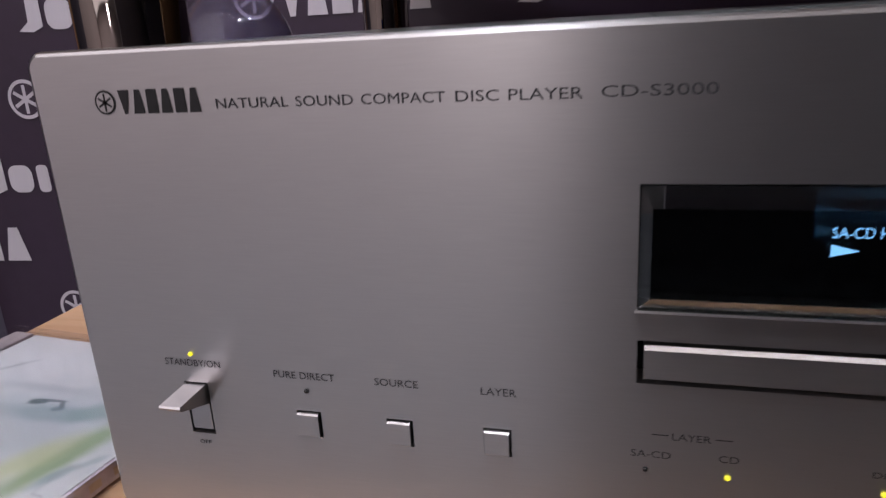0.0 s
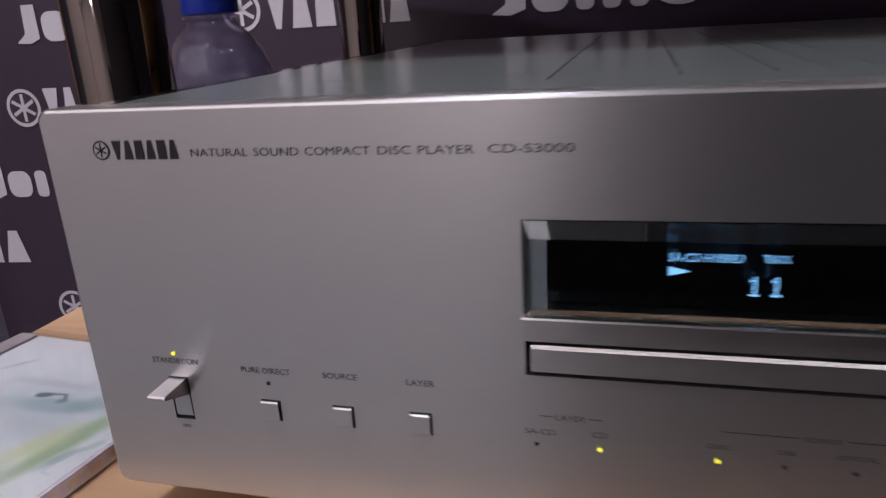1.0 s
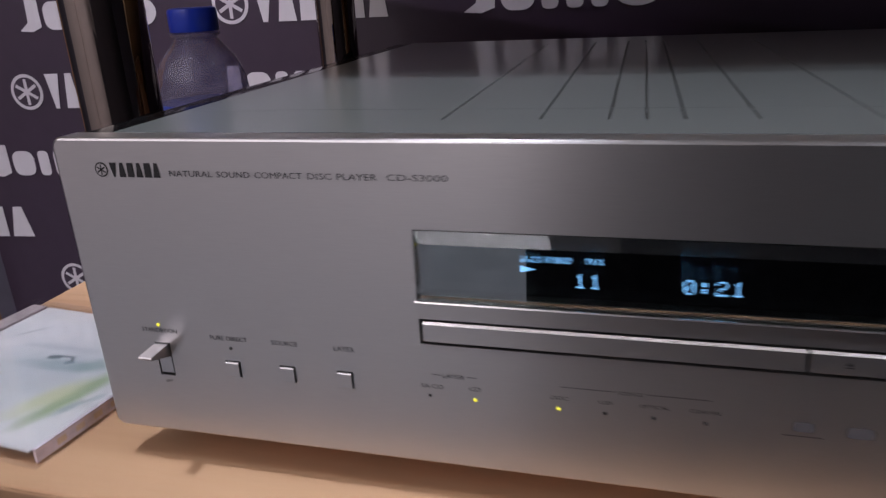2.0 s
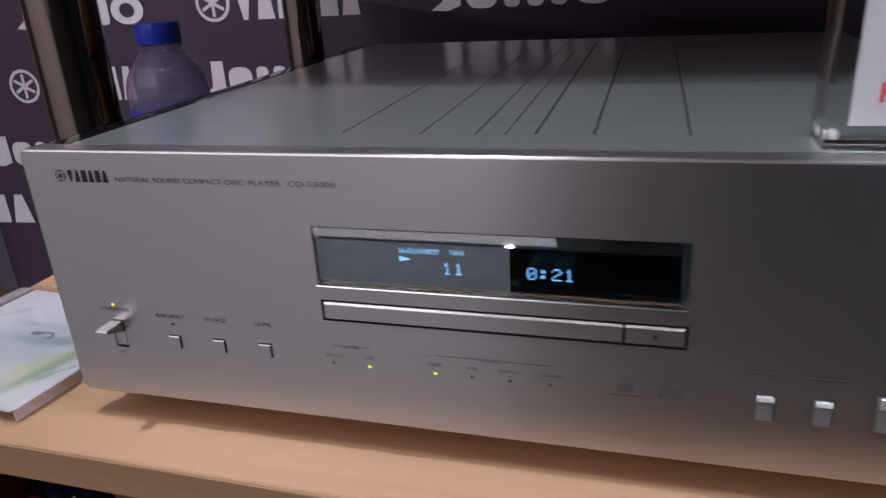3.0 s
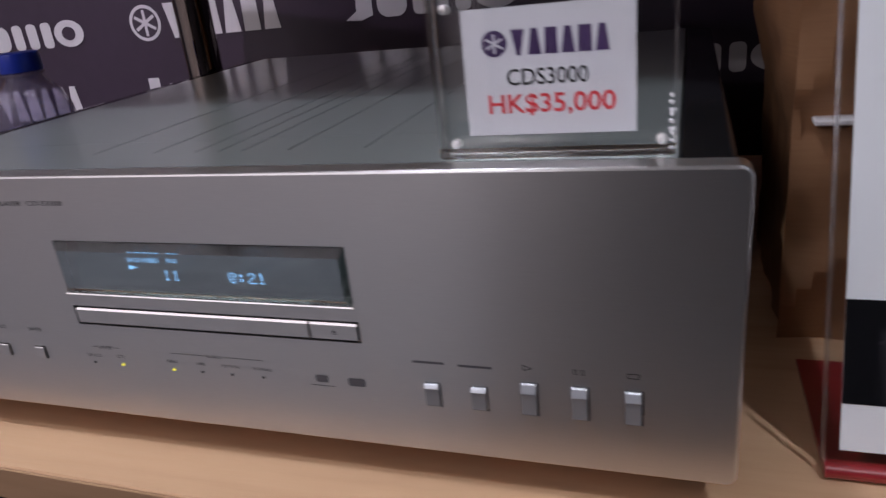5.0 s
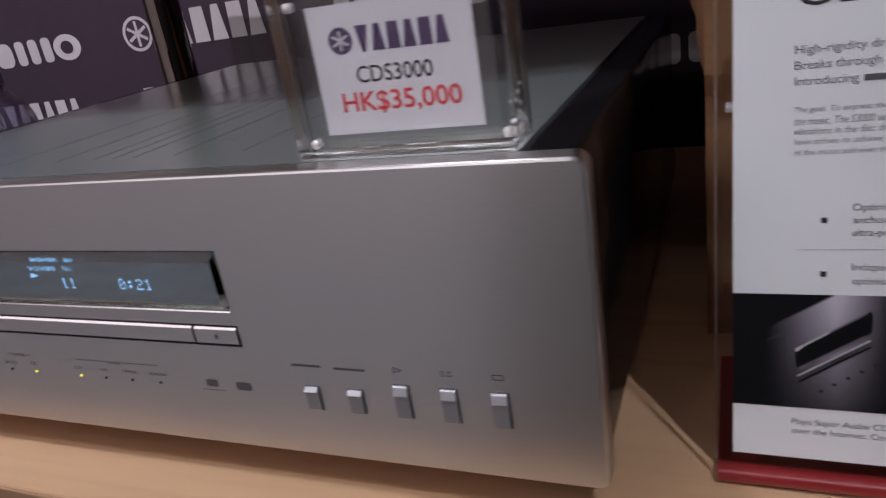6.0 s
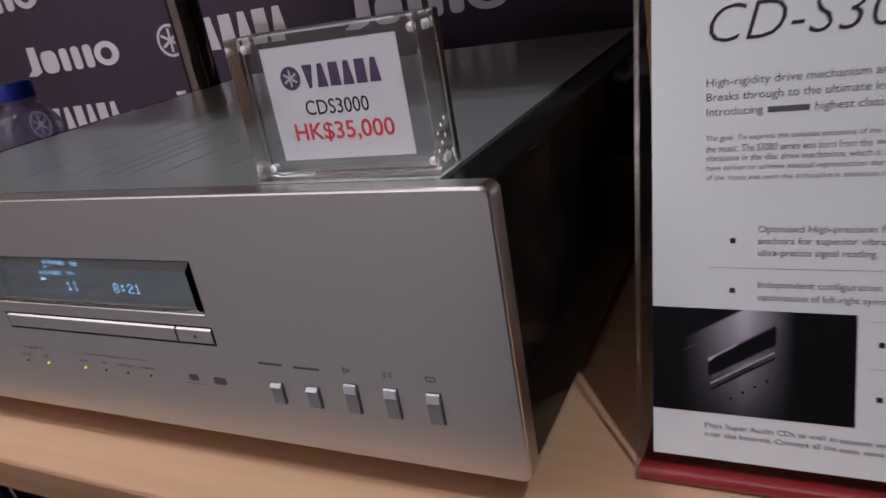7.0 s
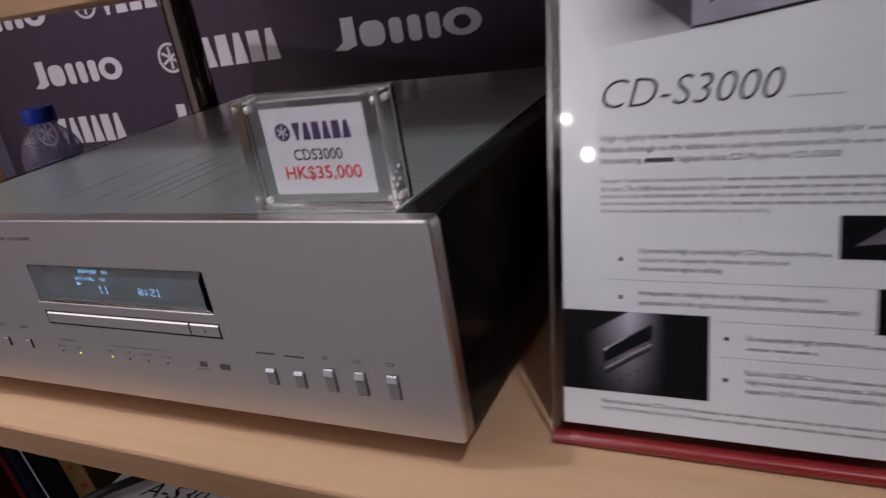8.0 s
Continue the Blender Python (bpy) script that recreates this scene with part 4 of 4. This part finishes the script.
# cut of the pictured unit above the title
unit = print_shape([(0.0440, 0.2160), (0.0620, 0.2010), (0.0640, 0.2000), (0.0640, 0.2700), (0.0440, 0.2700)], PHOTOMID, 0.00005, "pictured_unit")
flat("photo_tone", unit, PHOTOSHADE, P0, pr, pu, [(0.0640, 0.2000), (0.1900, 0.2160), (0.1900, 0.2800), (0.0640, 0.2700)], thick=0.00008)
flat("photo_tone", unit, PHOTO, P0, pr, pu, [(0.0640, 0.1996), (0.0780, 0.2010), (0.1900, 0.2150), (0.1900, 0.2166), (0.0640, 0.2006)], thick=0.00012)
flat("maker_mark", unit, PHOTO, P0, pr, pu, [(0.0715, 0.2105), (0.0733, 0.2108), (0.0792, 0.2146), (0.0788, 0.2162), (0.0768, 0.2152), (0.0728, 0.2120)], thick=0.00016)
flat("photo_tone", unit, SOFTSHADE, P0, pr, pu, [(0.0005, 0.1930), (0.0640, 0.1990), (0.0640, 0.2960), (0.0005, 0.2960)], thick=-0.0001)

# ================= bottle, disc case, paper bag =================
bottle = thing("water_bottle", (-0.0520, 0.1840, 0.0), "clear plastic water bottle with a blue screw cap", "bottle")
prof = [(0.022, 0.0), (0.0265, 0.003), (0.0275, 0.012), (0.0266, 0.016), (0.0275, 0.020), (0.0275, 0.128), (0.0278, 0.1300), (0.0278, 0.1355), (0.0272, 0.1395), (0.0262, 0.1440), (0.0246, 0.1485), (0.0224, 0.1530), (0.0196, 0.1570), (0.0166, 0.1605), (0.0142, 0.1630), (0.0128, 0.1650), (0.0126, 0.1662), (0.0147, 0.1666), (0.0147, 0.1682), (0.0124, 0.1686), (0.0124, 0.1800)]
inner = [(max(r - 0.0006, 0.001), z + (0.001 if k == 0 else 0)) for k, (r, z) in enumerate(prof)]
bm_ = lathe(prof + inner[::-1], 40)
for v in bm_.verts:
    if 0.131 < v.co.z < 0.161:
        a = math.atan2(v.co.y, v.co.x)
        f = 1.0 + 0.030 * math.sin(9 * a + 40 * v.co.z) * math.sin((v.co.z - 0.131) / 0.030 * math.pi)
        v.co.x, v.co.y = v.co.x * f, v.co.y * f
local("bottle_body", bm_, PET, bottle, "clear ribbed plastic body", 40)
local("label", lathe([(0.0277, 0.044), (0.0279, 0.045), (0.0279, 0.1265), (0.0277, 0.1275)], 40), BLUELAB, bottle, "blue paper label", 40)
bm_ = lathe([(0.0142, 0.1692), (0.0146, 0.1696), (0.0146, 0.1806), (0.0140, 0.1824), (0.0124, 0.1830)], 48)
for k, v in enumerate(bm_.verts):
    if k % 2 and 0.1694 < v.co.z < 0.1810:
        v.co.x *= 0.975
        v.co.y *= 0.975
cap = local("cap", bm_, BLUECAP, bottle, "blue ribbed screw cap", 50)

case = thing("disc_case", (-0.0965, 0.0520, 0.0), "clear plastic disc case with a pale water-colour sleeve, lying flat", "disc case", turn=(0, 0, -6))
local("tray_half", box(-0.0710, 0.0710, -0.0625, 0.0625, 0.0002, 0.0058, 0.0007, 2), CASEP, case, "clear plastic tray")
lid = local("lid", box(-0.0710, 0.0710, -0.0622, 0.0622, 0.0082, 0.0102, 0.0006, 2), CASEP, case, "clear plastic lid")
local("sleeve", box(-0.0570, 0.0660, -0.0600, 0.0600, 0.0064, 0.0070), SLEEVE, case, "pale water-colour sleeve print")
local("spine", box(-0.0700, -0.0585, -0.0600, 0.0600, 0.0060, 0.0078, 0.0004, 1), SPINE, case, "pale grey-brown hinge strip")
local("disc", lathe([(0.0075, 0.0058), (0.0595, 0.0058), (0.0595, 0.0063), (0.0075, 0.0063)], 40), DISCM, case, "silver disc")
edge = local("edge_strip", box(0.0676, 0.0690, -0.0590, 0.0590, 0.0012, 0.0078), MAUVE, case, "mauve printed edge strip")
for k in range(9):
    flat("text_bar", edge, BEIGE, (0.0693, -0.048 + 0.0105 * k, 0.0030), Y, Z, [(0, 0), (0.0050, 0), (0.0050, 0.0030), (0, 0.0030)])
for y0, y1 in ((-0.0610, -0.0590), (0.0590, 0.0610)):
    local("case_wall", box(-0.0690, 0.0690, y0, y1, 0.0060, 0.0080, 0.0003, 1), CASEP, case, "clear plastic wall")
for y0 in (-0.040, 0.020):
    flat("lid_tab", lid, INKL, (0.0600, y0, 0.01035), X, Y, [(0, 0), (0.0050, 0), (0.0050, 0.0005), (0, 0.0005)])
    flat("lid_tab", lid, INKL, (0.0600, y0, 0.01035), X, Y, [(0, 0), (0.0004, 0), (0.0004, 0.0160), (0, 0.0160)])
    flat("lid_tab", lid, INKL, (0.0600, y0 + 0.0155, 0.01035), X, Y, [(0, 0), (0.0050, 0), (0.0050, 0.0005), (0, 0.0005)])

bag = thing("paper_bag", (0.585, 0.212, 0.0), "crumpled brown kraft paper bag standing on the shelf", "paper bag")


BAGH = 0.252


def bag_skin(n=150, m=72):
    """One crumpled skin all round: sharp creases run down to the tie and fan out of it."""
    bm = bmesh.new()
    x0, x1, y0, y1 = -0.119, 0.260, -0.068, 0.100
    per = 2 * (x1 - x0 + y1 - y0)
    rows = []
    for j in range(m + 1):
        z = BAGH * j / m
        row = []
        for i in range(n):
            s = per * i / n
            if s < x1 - x0:
                p, q = Vector((x0 + s, y0, z)), Vector((0, -1, 0))
            elif s < x1 - x0 + y1 - y0:
                p, q = Vector((x1, y0 + s - (x1 - x0), z)), Vector((1, 0, 0))
            elif s < 2 * (x1 - x0) + y1 - y0:
                p, q = Vector((x1 - (s - (x1 - x0) - (y1 - y0)), y1, z)), Vector((0, 1, 0))
            else:
                p, q = Vector((x0, y1 - (s - 2 * (x1 - x0) - (y1 - y0)), z)), Vector((-1, 0, 0))
            fan = abs(z - 0.121)
            tie = math.exp(-(fan / 0.012) ** 2)
            u = (p.x * 15 + p.y * 15) / (0.55 + 5.0 * fan)
            crease = abs(noise.noise(Vector((u, 2.3, z * 5)))) * (0.003 + 0.06 * min(fan, 0.14))
            crumple = abs(noise.noise(Vector((p.x * 24, p.y * 24, z * 17)))) * 0.006 + noise.noise(Vector((p.x * 60, p.y * 60, z * 50))) * 0.0010
            swell = max(0.0, min(1.0, (z - 0.122) / 0.040))
            side = max(0.0, min(1.0, (p.y - y0) / 0.045)) * max(0.0, 1.0 - (p.x - x0) / 0.10)
            p = p - q * (crease + crumple) + Vector((-0.010 * swell * side, 0.006 * tie * max(0.0, -q.y), 0))
            row.append(bm.verts.new(p))
        rows.append(row)
    for a, b in zip(rows, rows[1:]):
        for k in range(n):
            bm.faces.new((a[k], a[(k + 1) % n], b[(k + 1) % n], b[k]))
    return bm


local("bag_skin", bag_skin(), KRAFT, bag, "crumpled kraft paper", 14)
local("white_tape", box(-0.110, 0.24, -0.0690, -0.0560, 0.1192, 0.1220, 0.0006, 1), CARD, bag, "narrow white tape across the bag")

# ================= the shelf below =================


def upright_case(x, tilt, spine, label):
    """A plastic film case standing on edge and leaning over."""
    ob = thing("video_case", (x, 0.082, -0.329), label, "case", group="cases on the lower shelf", turn=(0, tilt, -6))
    local("case_body", box(-0.0075, 0.0075, -0.005, 0.130, 0.0, 0.190, 0.0015, 2), NAVY, ob)
    local("case_spine", box(-0.0062, 0.0062, -0.0064, -0.0054, 0.006, 0.184), spine, ob, "coloured paper spine")
    sleeve_ = local("case_sleeve", box(0.0077, 0.0081, 0.0, 0.127, 0.004, 0.186), BLUELAB, ob, "blue printed sleeve")
    for k in range(3):
        flat("text_bar", sleeve_, INKL, (0.0083, 0.02 + 0.03 * k, 0.150), Y, Z, [(0, 0), (0.02, 0), (0.02, 0.006), (0, 0.006)])


upright_case(-0.122, -14, CRIMSON, "dark plastic film case with a crimson spine, leaning")
upright_case(-0.100, -15, NAVY, "dark navy plastic film case, leaning on another")
pale = thing("booklet", (-0.081, 0.080, -0.329), "thin booklet with a pale edge leaning on the cases", "booklet", turn=(0, -16, -6))
local("page_block", box(-0.0022, 0.0022, 0.0, 0.130, 0.0, 0.186), CARD, pale)
for x0 in (-0.0036, 0.0024):
    local("cover", box(x0, x0 + 0.0012, -0.0004, 0.132, 0.0, 0.188), NAVY, pale, "navy cover")
ochre = thing("card_box", (-0.052, 0.100, -0.329), "ochre printed card box leaning towards the cases", "box", turn=(0, -14, -6))
local("box_body", box(-0.024, 0.022, 0.0, 0.090, 0.0, 0.186, 0.001, 1), OCHRE, ochre)
for k, (u, v) in enumerate(((-0.014, 0.150), (-0.002, 0.128), (-0.010, 0.105))):
    flat("text_bar", ochre, CRIMSON, (u, -0.0004, v), X, Z, [(0, 0), (0.016, 0.003), (0.016, 0.008), (0, 0.005)])
amp = thing("audio_unit", (0.19, 0.24, -0.330), "black audio unit standing on the lower shelf", "amplifier")
local("casing", box(-0.218, 0.218, -0.200, 0.15, 0.014, 0.146, 0.002, 2), CHASSIS, amp)
for fx in (-0.18, 0.18):
    for fy in (-0.16, 0.11):
        local("foot", lathe([(0.02, 0.0), (0.021, 0.001), (0.021, 0.014)], 20, (fx, fy, 0)), RUBBER, amp)
low_sign = thing("paper_sign", (0.075, 0.118, -0.1832), "white paper sign with italic black letters, lying on the unit", "paper sign", turn=(0, 0, 3))
sh = local("sheet", box(-0.100, 0.140, -0.060, 0.070, 0.0, 0.0006), CARD, low_sign)
letters("lettering", "A-S30", sh, INK, (-0.056, -0.024, 0.0009), X, Y, 0.075, 0.020, 0.28)
cable_ = bpy.data.curves.new("cable", "CURVE")
cable_.dimensions, cable_.bevel_depth, cable_.bevel_resolution = "3D", 0.0042, 4
sp_ = cable_.splines.new("BEZIER")
sp_.bezier_points.add(3)
for bp, co in zip(sp_.bezier_points, ((-0.075, 0.26, -0.324), (-0.062, 0.10, -0.215), (-0.020, 0.070, -0.176), (0.035, 0.135, -0.176))):
    bp.co = co
    bp.handle_left_type = bp.handle_right_type = "AUTO"
cable_.materials.append(RUBBER)
tagged(new("cable", cable_), "thick black cable looped on the lower shelf", "cable")
